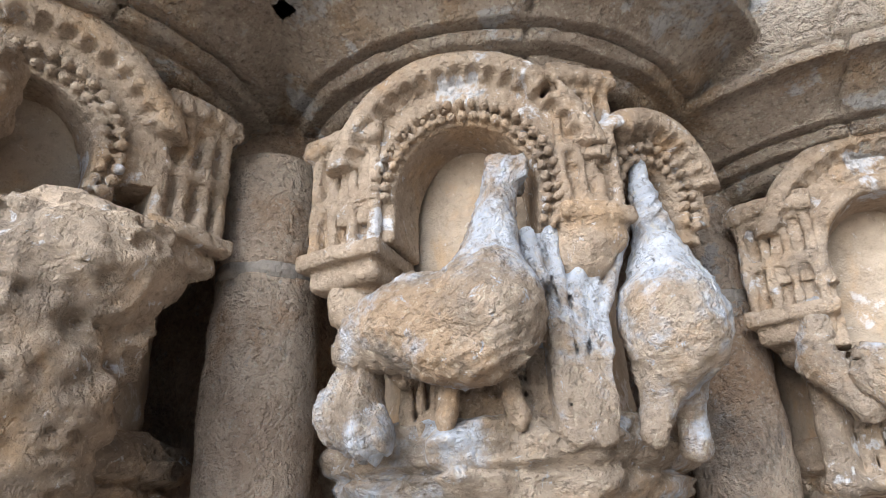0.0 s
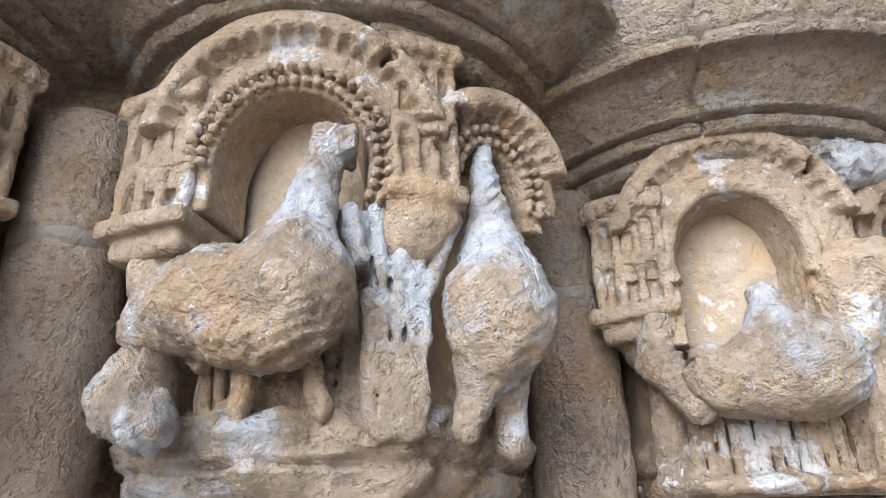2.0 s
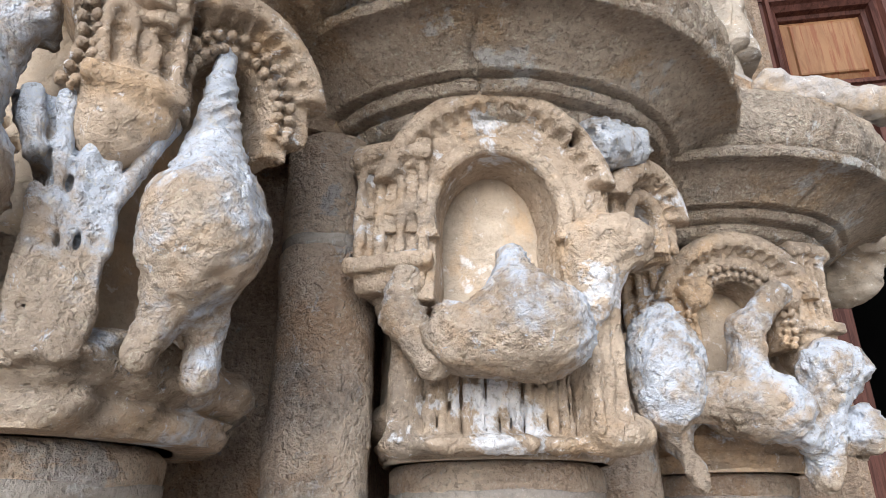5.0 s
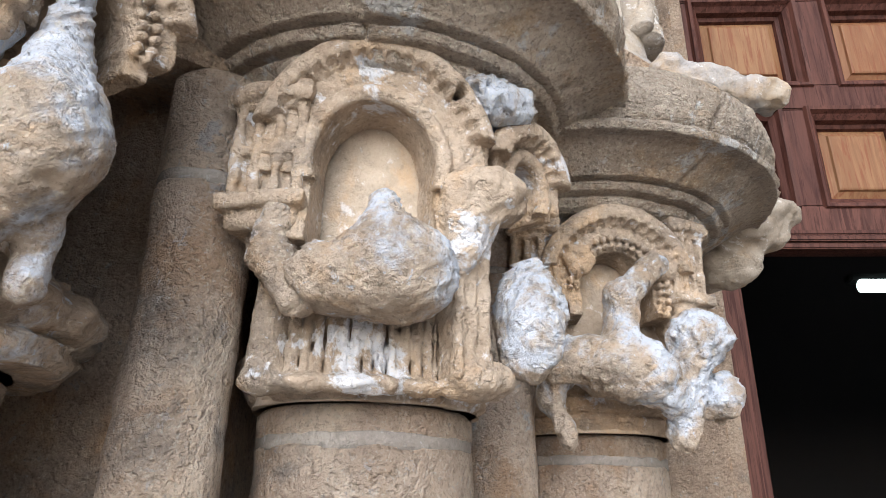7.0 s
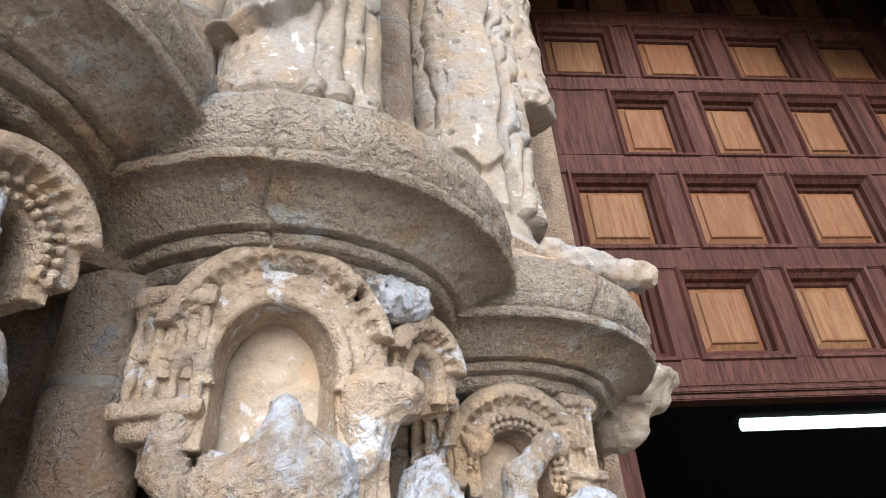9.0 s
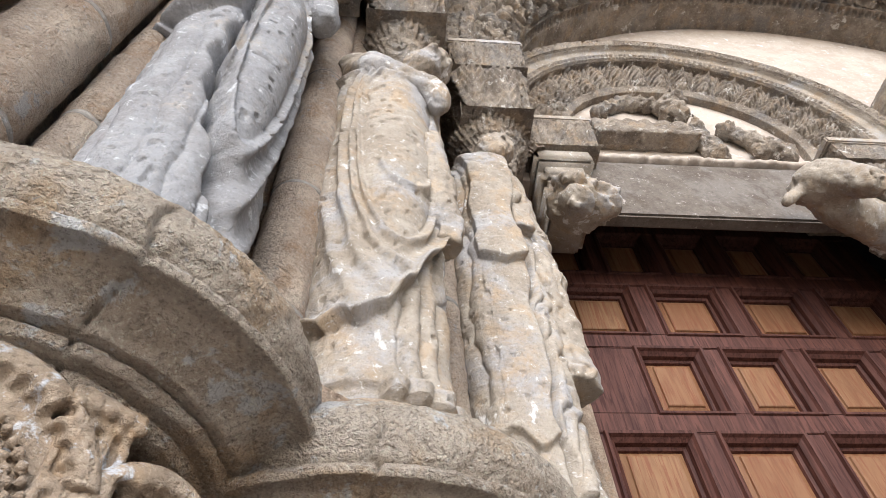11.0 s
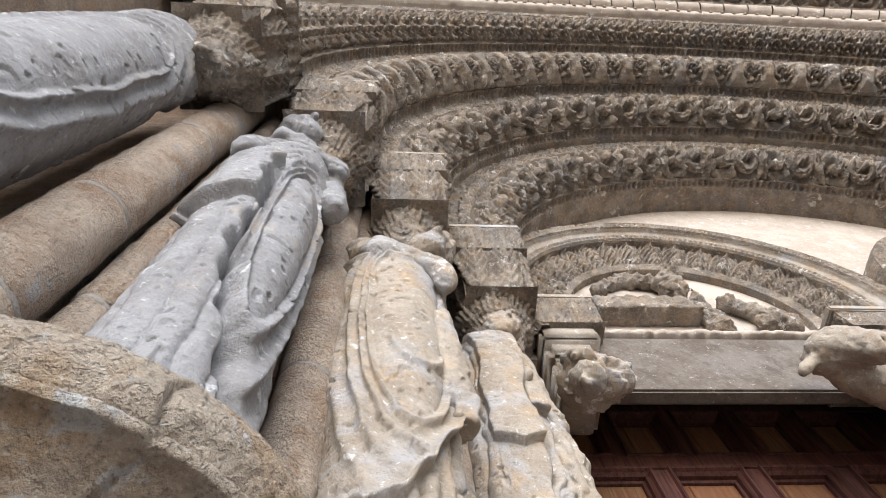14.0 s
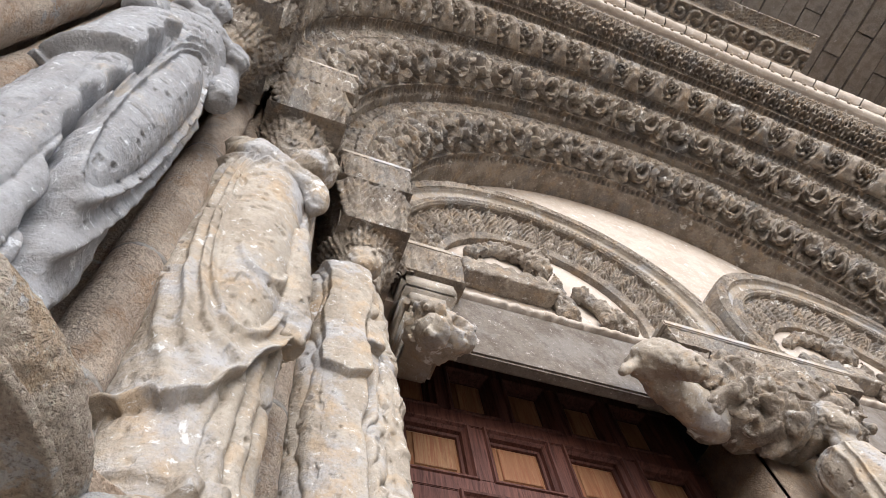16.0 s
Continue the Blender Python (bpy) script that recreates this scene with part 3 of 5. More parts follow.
def c_arch(p):
    d = arcade(p, -0.058, 1.965, 0.082, 0.146, 1.86, 0.012, False)
    for x, z in ((0.045, 2.065), (-0.15, 2.05)):
        d = carve(d, cap(p, (x, -0.02, z), (x, 0.08, z), 0.008))
    return d


def c_side_arch(p):
    return arcade(p, 0.19, 1.985, 0.036, 0.076, 1.95, 0.0, False)


def c_column(p):
    z = p[..., 2]
    d = np.maximum(np.abs(p[..., 0] - 0.075) - 0.028, np.maximum(np.abs(p[..., 1]) - 0.028, np.maximum(z - 2.06, 1.72 - z)))
    d = d + 0.006 * np.abs(np.sin((p[..., 0] - 0.075) * 170)) - 0.003
    d = join(d, ell(p, (0.088, 0.035, 1.935), (0.052, 0.045, 0.036)), ell(p, (0.06, 0.03, 1.9), (0.035, 0.03, 0.03)), k=0.02)
    return join(d, cap(p, (0.04, 0.03, 1.94), (0.055, 0.03, 1.86), 0.012, 0.02), k=0.015)


def c_bird(p):
    d = join(ell(p, (-0.06, 0.035, 1.815), (0.095, 0.06, 0.045)), ell(p, (-0.02, 0.045, 1.825), (0.055, 0.06, 0.052)), cap(p, (-0.045, 0.045, 1.85), (-0.045, 0.03, 1.905), 0.042, 0.022), k=0.026)
    d = carve(d, cap(p, (-0.14, 0.1, 1.808), (0.03, 0.11, 1.803), 0.006), k=0.008)
    return d + feathers(p, 120, 2)


def c_neck(p):
    d = join(cap(p, (-0.14, 0.03, 1.795), (-0.182, 0.025, 1.845), 0.026, 0.023), cap(p, (-0.182, 0.025, 1.845), (-0.172, 0.02, 1.9), 0.024, 0.026), k=0.02)
    return join(d, ell(p, (-0.12, 0.02, 1.85), (0.028, 0.02, 0.014)), k=0.01) + feathers(p, 100, 3)


def c_foot(p):
    d = join(small_pillars(p, -0.18, 0.04, 1.705, 1.79, -0.02, 0.017), ell(p, (-0.06, -0.012, 1.712), (0.15, 0.016, 0.01)), k=0.008)
    d = join(d, ell(p, (0.1, 0.005, 1.725), (0.045, 0.03, 0.022)), cap(p, (-0.19, -0.01, 1.72), (-0.185, -0.01, 1.9), 0.02), k=0.015)
    for x in (-0.12, 0.01):
        d = carve(d, cap(p, (x, 0.0, 1.765), (x, 0.06, 1.765), 0.006))
    return d


c_carvings = [
    ("hood_arch", c_arch, CARVED, (-0.25, -0.05, 1.84), (0.12, 0.09, 2.15), 0.0013),
    ("hood_arch", c_side_arch, CARVED, (0.08, -0.05, 1.86), (0.3, 0.09, 2.1), 0.0013),
    ("tower", lambda p: turret(p, -0.195, 1.905, 2.04, 0.046), CARVED, (-0.3, -0.05, 1.85), (-0.1, 0.1, 2.1), 0.003),
    ("corner_column", c_column, CARVED, (0.0, -0.05, 1.7), (0.16, 0.1, 2.08), 0.006),
    ("broken_knob", lambda p: ell(p, (0.115, 0.02, 2.08), (0.06, 0.045, 0.035)), BEAST, (0.03, -0.04, 2.02), (0.2, 0.09, 2.14), 0.012),
    ("bird", c_bird, BEAST, (-0.2, -0.03, 1.74), (0.09, 0.16, 1.98), 0.003),
    ("curled_neck", c_neck, BEAST, (-0.24, -0.03, 1.76), (-0.06, 0.09, 1.97), 0.004),
    ("second_bird", lambda p: ell(p, (0.165, 0.025, 1.8), (0.042, 0.05, 0.078)) + feathers(p, 140, 8), BEAST, (0.09, -0.03, 1.7), (0.25, 0.13, 1.93), 0.005),
    ("foot_leaves", c_foot, CARVED, (-0.24, -0.04, 1.69), (0.17, 0.09, 1.93), 0.004),
]
capital("c", -70, c_carvings, "carved limestone capital with an arched niche and headless bird", 0.85)


def d_arcade(p):
    d = arcade(p, -0.02, 1.94, 0.068, 0.126, 1.9, 0.01)
    return join(d, beads(p, -0.09, 1.985, 0.014, 1.05, 0.013, 0.035, -180, 180), beads(p, 0.06, 1.985, 0.014, 1.05, 0.013, 0.035, -180, 180), k=0.006)


def d_beast(p):
    d = join(cap(p, (-0.035, 0.045, 1.84), (-0.03, 0.045, 1.92), 0.03, 0.024), cap(p, (-0.03, 0.045, 1.92), (0.04, 0.035, 1.985), 0.024, 0.02), k=0.02)
    b = join(ell(p, (-0.03, 0.045, 1.81), (0.075, 0.05, 0.045)), brick(p, (-0.11, 0.035, 1.825), (0.05, 0.035, 0.03), 0.015), cap(p, (0.0, 0.05, 1.8), (0.045, 0.04, 1.77), 0.04, 0.03), k=0.02)
    legs = join(cap(p, (-0.13, 0.025, 1.82), (-0.15, 0.012, 1.77), 0.03, 0.02), cap(p, (-0.15, 0.01, 1.77), (-0.12, 0.01, 1.715), 0.015), k=0.02)
    return join(d, b, legs, k=0.015)


def d_clump(p):
    d = join(ell(p, (0.1, 0.045, 1.865), (0.052, 0.05, 0.045)), cap(p, (0.08, 0.04, 1.82), (0.07, 0.03, 1.72), 0.03, 0.022), k=0.02)
    return join(d, ell(p, (0.135, 0.045, 1.778), (0.03, 0.035, 0.038)), k=0.008)


d_carvings = [
    ("hood_arch", d_arcade, CARVED, *BOX, 0.0012),
    ("tower", lambda p: turret(p, -0.165, 1.92, 2.04, 0.04), CARVED, (-0.25, -0.05, 1.85), (-0.08, 0.1, 2.1), 0.003),
    ("tower", lambda p: turret(p, 0.118, 1.935, 2.055, 0.036), CARVED, (0.05, -0.05, 1.86), (0.2, 0.1, 2.12), 0.003),
    ("beast", d_beast, BEAST, (-0.21, -0.03, 1.69), (0.1, 0.13, 2.03), 0.008),
    ("second_beast", d_clump, BEAST, (0.02, -0.03, 1.68), (0.2, 0.13, 1.95), 0.01),
]
capital("d", -78, d_carvings, "carved limestone capital with beaded arch and broken beast", 0.86)


def a_rock(p):
    d = join(ell(p, (0.05, 0.06, 1.895), (0.062, 0.06, 0.06)), ell(p, (-0.01, 0.05, 1.8), (0.1, 0.06, 0.1)), ell(p, (0.02, 0.03, 1.73), (0.06, 0.05, 0.06)), k=0.03)
    d = join(d, cap(p, (-0.06, 0.05, 1.98), (-0.06, 0.06, 1.86), 0.035, 0.05), cap(p, (0.06, 0.035, 1.83), (0.1, 0.025, 1.86), 0.02, 0.014), k=0.025)
    return join(d, brick(p, (-0.06, 0.05, 2.05), (0.04, 0.04, 0.035), 0.015), k=0.015)


a_carvings = [
    ("hood_arch", lambda p: arcade(p, -0.03, 2.02, 0.075, 0.135, 1.93, 0.015), CARVED, (-0.25, -0.05, 1.88), (0.2, 0.1, 2.2), 0.002),
    ("tower", lambda p: turret(p, 0.135, 1.96, 2.1, 0.036), CARVED, (0.06, -0.05, 1.88), (0.22, 0.1, 2.14), 0.004),
    ("broken_beast", a_rock, CARVED, (-0.15, -0.03, 1.66), (0.15, 0.15, 2.12), 0.011),
]
capital("a", -30, a_carvings, "eroded limestone capital with beaded arch and shapeless beast")


# ---- statues on the imposts ----
def ridge(x, wide):
    return np.exp(-((x / wide) ** 2))


def edge(x, wide=0.006):
    return np.clip(0.5 + x / wide, 0, 1)


def pleats(x, sharp=0.5):
    """Round tubes with narrow furrows between."""
    return np.abs(np.cos(x)) ** sharp


def ovals(s, z, cs, cz, a, b, up):
    """Distance number of nested hanging folds: ovals below their centre, straight tubes above."""
    low = np.hypot((s - cs) / a, (z - cz) / b)
    high = np.hypot((s - cs) / a, np.maximum(z - cz - up, 0) / (0.35 * b))
    return np.where(z < cz, low, high)


def hang(e, rings, wob, amp, wide=0.05):
    return sum(amp * (1 - 0.1 * i) * ridge(e - r - wob, wide * (1 + 0.25 * i)) for i, r in enumerate(rings))


def robe_plain(s, z, phi, n, z0):
    """Smooth heavy mantle with a rolled hem."""
    e = ovals(s, z, 0.0, z0 + 0.95, 0.09, 0.62, 0.3)
    d = 0.02 * np.sqrt(np.clip(1 - e, 0, 1)) + hang(e, (1.05, 1.35, 1.75, 2.2), 0.06 * n, 0.018, 0.06)
    hem = z0 + 0.2 + 0.25 * (s + 0.1) + 0.05 * n
    d = d + 0.025 * edge(z - hem) + 0.012 * ridge(z - hem - 0.012, 0.012)
    return d + 0.014 * pleats(phi * 8 + n) * (1 - edge(z - hem, 0.03))


def robe_open(s, z, phi, n, z0):
    """Grey cloak torn open along a dark meandering gap, smooth thigh beside it."""
    line = np.interp(z - z0, [0, 0.12, 0.27, 0.45, 0.6, 0.9, 1.2], [0.1, 0.075, 0.045, 0.0, -0.02, -0.03, -0.02]) + 0.03 * n + 0.008 * np.sin(z * 43)
    g = s - line
    on = edge(1.15 - (z - z0), 0.2)
    d = -0.085 * ridge(g, 0.012) * on + 0.026 * edge(g) * on
    e = ovals(s, z, 0.055, z0 + 0.85, 0.05, 0.5, 0.25)
    d = d + 0.024 * np.sqrt(np.clip(1 - e, 0, 1)) + hang(e, (1.12, 1.45, 1.85), 0.06 * n, 0.019, 0.06) * edge(g, 0.02)
    # raised wing of the cloak, broken off square below
    low = z0 + 0.86 + 0.55 * (s + 0.1) + 0.03 * n
    d = d + 0.05 * edge(z - low) * edge(-g - 0.02) * edge(1.35 - (z - z0), 0.1)
    d = d + 0.016 * pleats(s * 58 + z * 2 + n, 0.4) * edge(-g, 0.03) * edge(low - z, 0.05)
    # gathered folds over the chest
    d = d + 0.01 * pleats((z + 0.9 * np.abs(s - 0.01)) * 40 + n * 2) * edge(z - z0 - 1.22, 0.1)
    return d


def robe_swag(s, z, phi, n, z0):
    """Mantle hung in nested ovals round the belly and caught up at the hip over straight pleats."""
    e = ovals(s, z, 0.012, z0 + 0.9, 0.088, 0.46, 0.24)
    hem = z0 + np.interp(s, [-0.14, -0.1, -0.04, 0.0, 0.05, 0.09, 0.135], [0.2, 0.165, 0.17, 0.24, 0.36, 0.47, 0.56]) + 0.035 * n + 0.008 * np.sin(s * 150)
    over = edge(z - hem)
    top = edge(z0 + 1.28 - z, 0.03)
    d = 0.03 * np.sqrt(np.clip(1 - e, 0, 1)) * top
    d = d + over * (0.02 + 0.03 * ridge(z - hem - 0.012, 0.014)) + over * top * hang(e, (1.05, 1.2, 1.42, 1.7), 0.1 * n, 0.02, 0.045)
    # small swag over the knee
    k = ovals(s, z, 0.02, z0 + 0.72, 0.05, 0.09, 0.0)
    d = d + 0.012 * ridge(k - 1, 0.12) * (z < z0 + 0.72)
    # pale block at the left of the feet, pleats at the right
    right = edge(s - 0.0 - 0.03 * n, 0.02)
    d = d + (1 - over) * (right * (0.004 + 0.022 * pleats(s * 78 + n * 2 + 0.6, 0.6)) + (1 - right) * 0.012 * edge(z - z0 - 0.03))
    foot = edge(z0 + 0.055 + 0.05 * n - z, 0.01)
    d = d + 0.024 * foot * right
    # belt and gathered chest
    d = d + 0.016 * ridge(z - z0 - 1.27 - 0.25 * np.abs(s), 0.016) + 0.008 * pleats((z - 0.7 * s) * 40 + n * 2) * edge(z - z0 - 1.3, 0.05)
    return d


def robe_ragged(s, z, phi, n, z0):
    """Slim robe with a broken chevron over the shin and a crumpled cloak on one side."""
    chev = z0 + 0.7 + 1.1 * np.abs(s + 0.03) + 0.03 * n
    mid = edge(0.05 - np.abs(s + 0.03) + 0.01 * n, 0.01)
    d = mid * (0.014 + 0.035 * edge(z - chev))
    left = edge(-s - 0.08, 0.01)
    d = d + left * 0.018 * pleats(s * 110 + n * 3)
    side = edge(s - 0.03 - 0.015 * np.sin(z * 16) - 0.02 * n, 0.008)
    d = d + side * (0.016 + 0.02 * pleats((z * 0.3 - s * 1.8) * 42 + n * 4, 0.5)) - 0.03 * ridge(s - 0.028 - 0.015 * np.sin(z * 16) - 0.02 * n, 0.007) * edge(z0 + 1.15 - z, 0.05)
    d = d + 0.007 * pleats((z + 1.4 * s) * 34 + n * 3) * edge(z - z0 - 1.05, 0.06)
    hem = z0 + 0.1 + 0.06 * n + 0.03 * np.sin(s * 60)
    return d + 0.022 * edge(z - hem) * (1 - side)


def carved_head(p, at, size, seed, tilt):
    """Plain worn head: skull with curled hair, blank face plane, beard and neck."""
    q = p - np.array(at)
    u, d, z = q[..., 0] - tilt * q[..., 2], q[..., 1], q[..., 2]
    r = np.stack([u, d, z], -1)
    n = fbm(p, 22, 3, seed)
    skull = ell(r, (0, -0.1 * size, 0.12 * size), (0.62 * size, 0.66 * size, 0.72 * size))
    ang = np.arctan2(u, d + 0.1 * size)
    hair = edge(np.abs(ang) - 0.75, 0.2) + edge(z - 0.45 * size, 0.01)
    skull = skull - 0.012 * np.clip(hair, 0, 1) * (pleats(ang * 6 + np.sin(z * 110 + seed) * 1.3 + n * 3) + 0.3)
    face = join(ell(r, (0, 0.32 * size, -0.05 * size), (0.42 * size, 0.36 * size, 0.6 * size)), cap(r, (0, 0.66 * size, 0.12 * size), (0, 0.76 * size, -0.12 * size), 0.07 * size, 0.11 * size), k=0.012)
    for k in (-1, 1):
        face = carve(face, ell(r, (0.19 * size * k, 0.68 * size, 0.12 * size), (0.13 * size, 0.12 * size, 0.08 * size)), k=0.01)
    beard = ell(r, (0, 0.3 * size, -0.55 * size), (0.34 * size, 0.32 * size, 0.36 * size)) - 0.008 * pleats(u * 160 + n * 4)
    neck = cap(r, (0, -0.1 * size, -0.3 * size), (-tilt * size, -0.35 * size, -1.3 * size), 0.42 * size, 0.55 * size)
    return join(skull, face, beard, neck, k=0.012) - 0.01 * n


def statue(c, z0, z1, face, w, seed, robe, arms, head, mat, label, plinth=0.0):
    """Draped figure from one block: robe with carved folds, arms across the chest, worn head."""
    top = z0 + 0.86 * (z1 - z0)
    nz, na = int((top - z0 + plinth) / 0.0042), 300
    z = np.linspace(z0 - plinth, top, nz)[None, :]
    phi = np.linspace(-math.pi, math.pi, na, endpoint=False)[:, None]
    t = (z - z0) / (top - z0)
    half = w * np.interp(t, [-0.1, 0, 0.08, 0.35, 0.55, 0.72, 0.88, 0.95, 0.99, 1.0], [1.0, 0.88, 0.84, 0.88, 0.9, 0.86, 0.98, 0.85, 0.5, 0.0])
    s0, d0 = half * np.sin(phi), half * 0.86 * np.cos(phi)
    p = np.stack([s0 + 0 * z, d0 + 0 * z, z + 0 * phi], -1)
    n = fbm(p, 8, 4, seed)
    rag = vnoise(p, 55, seed + 3)
    # sheared relief stays crisp: lateral place on the front, wrapped at the flanks
    d = robe(s0 + 0.25 * w * np.sign(s0) * (np.cos(phi) < 0), z + 0 * phi, phi + 0 * z, n, z0)
    d = d + 0.006 * fbm(p, 34, 3, seed + 7) - 0.008 * edge(rag - 0.82, 0.04)
    d = np.where(z < z0, 0.012 * n, d) * np.clip((1 - t) * 25, 0, 1)
    k = (half + d) / np.maximum(half, 1e-6)
    v = np.stack([p[..., 0] * k, p[..., 1] * k, p[..., 2]], -1).reshape(-1, 3)
    faces = [grid_faces(na, nz, True)[:, ::1]]
    verts = [v]

    def add(fn, lo, hi, h, rough):
        vv, ff = nets(lambda g: fn(g) + rough * fbm(g, 38, 3, seed), lo, hi, h)
        faces.append(ff + sum(len(q) for q in verts))
        verts.append(vv)

    if arms:
        add(arms, (-w * 1.7, -w, z0 + 0.35), (w * 1.9, w * 2.2, top + 0.12), 0.0065, 0.01)
    (hu, hd, hz), size, tilt = head
    add(lambda g: carved_head(g, (hu, hd, hz), size, seed, tilt), (hu - 0.24, hd - 0.24, hz - 0.26), (hu + 0.24, hd + 0.24, hz + 0.2), 0.0065, 0.008)
    ob = mesh_part("statue", flat(np.concatenate(verts), c, face), np.concatenate(faces), mat)
    return tagged(ob, label, "statue", "jamb statues")


def open_arms(p):
    """Slab of mantle over the shoulders and two broken forearms."""
    n = fbm(p, 14, 3, 5)
    d = brick(p, (0.02, 0.06, 4.02 + 0.0), (0.14, 0.07, 0.035), 0.02) + 0.02 * n
    d = join(d, cap(p, (-0.13, 0.03, 3.95), (-0.15, 0.08, 3.72), 0.05, 0.04), cap(p, (0.14, 0.03, 3.98), (0.16, 0.07, 3.7), 0.05, 0.045), k=0.03)
    return d - 0.008 * pleats((p[..., 2] - 0.5 * p[..., 0]) * 60 + n * 4)


def swag_arms(p):
    """Sleeve across the chest, broken wrist, and the cloth gathered at the hip."""
    n = fbm(p, 12, 3, 6)
    sl = join(cap(p, (-0.115, 0.04, 3.84), (-0.06, 0.1, 3.72), 0.06, 0.06), cap(p, (-0.06, 0.1, 3.72), (0.11, 0.13, 3.66), 0.058, 0.045), ell(p, (0.135, 0.13, 3.6), (0.035, 0.04, 0.05)), k=0.03)
    sl = sl - 0.008 * pleats((p[..., 2] + 0.9 * p[..., 0]) * 46 + n * 4)
    drop = join(cap(p, (0.12, 0.04, 3.72), (0.125, 0.06, 3.4), 0.04, 0.03), cap(p, (0.11, 0.1, 3.36), (0.135, 0.08, 2.98), 0.03, 0.045), k=0.03)
    drop = drop - 0.01 * pleats((p[..., 0] * 1.0 + p[..., 1]) * 75 + n * 5)
    hand = brick(p, (0.14, 0.09, 2.93), (0.03, 0.035, 0.045), 0.012) + 0.03 * n
    return join(sl, drop, hand, k=0.012)


def ragged_arms(p):
    n = fbm(p, 12, 3, 9)
    d = join(cap(p, (-0.1, 0.03, 3.62), (-0.03, 0.1, 3.5), 0.045, 0.035), cap(p, (-0.03, 0.1, 3.5), (0.05, 0.12, 3.6), 0.034, 0.028), k=0.02)
    book = brick(p, (0.05, 0.12, 3.45), (0.035, 0.03, 0.07), 0.008) + 0.012 * n
    fall = join(cap(p, (0.1, 0.03, 3.66), (0.125, 0.05, 3.2), 0.05, 0.05), cap(p, (0.125, 0.05, 3.2), (0.15, 0.03, 2.75), 0.05, 0.06), k=0.03) + 0.02 * n
    fall = fall - 0.014 * pleats((p[..., 0] * 1.2 + p[..., 1] + 0.25 * p[..., 2]) * 62 + n * 6, 0.6)
    return join(d, book, fall, k=0.012)


statue((-0.69, 0.29), 2.43, 4.72, -50, 0.15, 1, robe_plain, None, ((0.02, 0.08, 4.55), 0.13, 0.0), CRUST, "grey weathered limestone statue in a smooth mantle on an impost")
statue((-0.235, 0.66), 2.41, 4.5, -58, 0.15, 2, robe_open, open_arms, ((-0.04, 0.1, 4.23), 0.115, -0.25), CRUST, "grey limestone statue with torn open cloak between two colonnettes")
statue((0.13, 0.97), 2.385, 4.1, -74, 0.15, 3, robe_swag, swag_arms, ((0.105, 0.13, 3.84), 0.115, 0.35), FIGURE, "pale limestone statue with swagged robe and bowed head", 0.06)
statue((0.505, 1.32), 2.46, 4.1, -75, 0.13, 4, robe_ragged, ragged_arms, ((0.035, 0.1, 3.95), 0.1, 0.15), FIGURE, "slim limestone statue with ragged cloak beside the door", 0.12)


def claw(p):
    d = join(cap(p, (-0.12, 0.0, 2.33), (0.02, 0.03, 2.29), 0.03, 0.028), brick(p, (0.04, 0.03, 2.285), (0.04, 0.035, 0.022), 0.014), k=0.02)
    return d


tagged(sdf_part("broken_claw", claw, (0.73, 1.24), (-0.26, -0.1, 2.22), (0.22, 0.16, 2.45), 0.006, -75, FIGURE, None, amp=0.014, scale=30, seed=8, place=flat), "broken grey stone claw lying on the impost rim", "fragment")


def bracket(p):
    d = join(brick(p, (0.0, 0.0, 2.15), (0.075, 0.09, 0.045), 0.025), ell(p, (0.0, -0.03, 2.09), (0.06, 0.08, 0.065)), ell(p, (0.05, 0.08, 2.17), (0.05, 0.04, 0.025)), k=0.03)
    return d


tagged(sdf_part("stone_bracket", bracket, (0.82, 1.53), (-0.2, -0.2, 1.98), (0.2, 0.2, 2.27), 0.007, -60, FIGURE, None, amp=0.01, scale=26, seed=4, place=flat), "worn stone bracket on the jamb beside the door frame", "bracket")

# ---- carved leaf patterns ----
def scroll(u, v, length, seed):
    """Running spiral leaf scrolls; v runs from -1 to 1 across the band."""
    k = np.floor(u / length)
    x = (u / length - k - 0.5) * 2
    turn = np.where(k % 2 == 0, 1.0, -1.0)
    y = v * turn
    rho = np.hypot(x, y - 0.05) + 1e-6
    th = np.arctan2(y - 0.05, x)
    spin = th + 7.2 * rho
    coil = np.sign(np.cos(spin)) * np.abs(np.cos(spin)) ** 0.55
    lobes = 0.5 * np.abs(np.cos(th * 5.5 + rho * 6 + k * 2.1)) ** 0.7 * np.clip(rho * 1.4, 0, 1) - 0.25
    ribs = 0.18 * np.cos(spin * 5 + k)
    side = 0.4 * np.clip(rho - 0.8, 0, 1) * np.cos(x * 14 + k) * np.cos(y * 9)
    return np.clip(0.42 + 0.7 * coil + lobes + ribs + side, -0.4, 1.25) * np.clip(1.3 - rho * 0.5, 0.3, 1)


def rosettes(u, v, length, seed):
    k = np.floor(u / length)
    x = (u / length - k - 0.5) * 2 * 1.25
    rho = np.hypot(x, v) + 1e-6
    th = np.arctan2(v, x)
    petal = np.clip(1.25 - rho * 1.25, 0, 1) ** 0.5 * (0.6 + 0.4 * np.cos(th * 8 + 3 * np.sin(rho * 9))) * (0.65 + 0.35 * np.cos(rho * 16))
    return np.where(rho < 1.0, 1.5 * petal, -0.1) - 0.2


def fans(u, v, length, seed):
    k = np.floor(u / length)
    x = (u / length - k - 0.5) * 2
    rho = np.hypot(x, v + 1.0)
    th = np.arctan2(v + 1.0, x)
    return 0.45 + 0.55 * np.cos(rho * 15) * 0.5 + 0.5 * np.cos(th * 14) * 0.5 - 0.5 * np.clip(np.abs(x) - 0.8, 0, 1) * 4


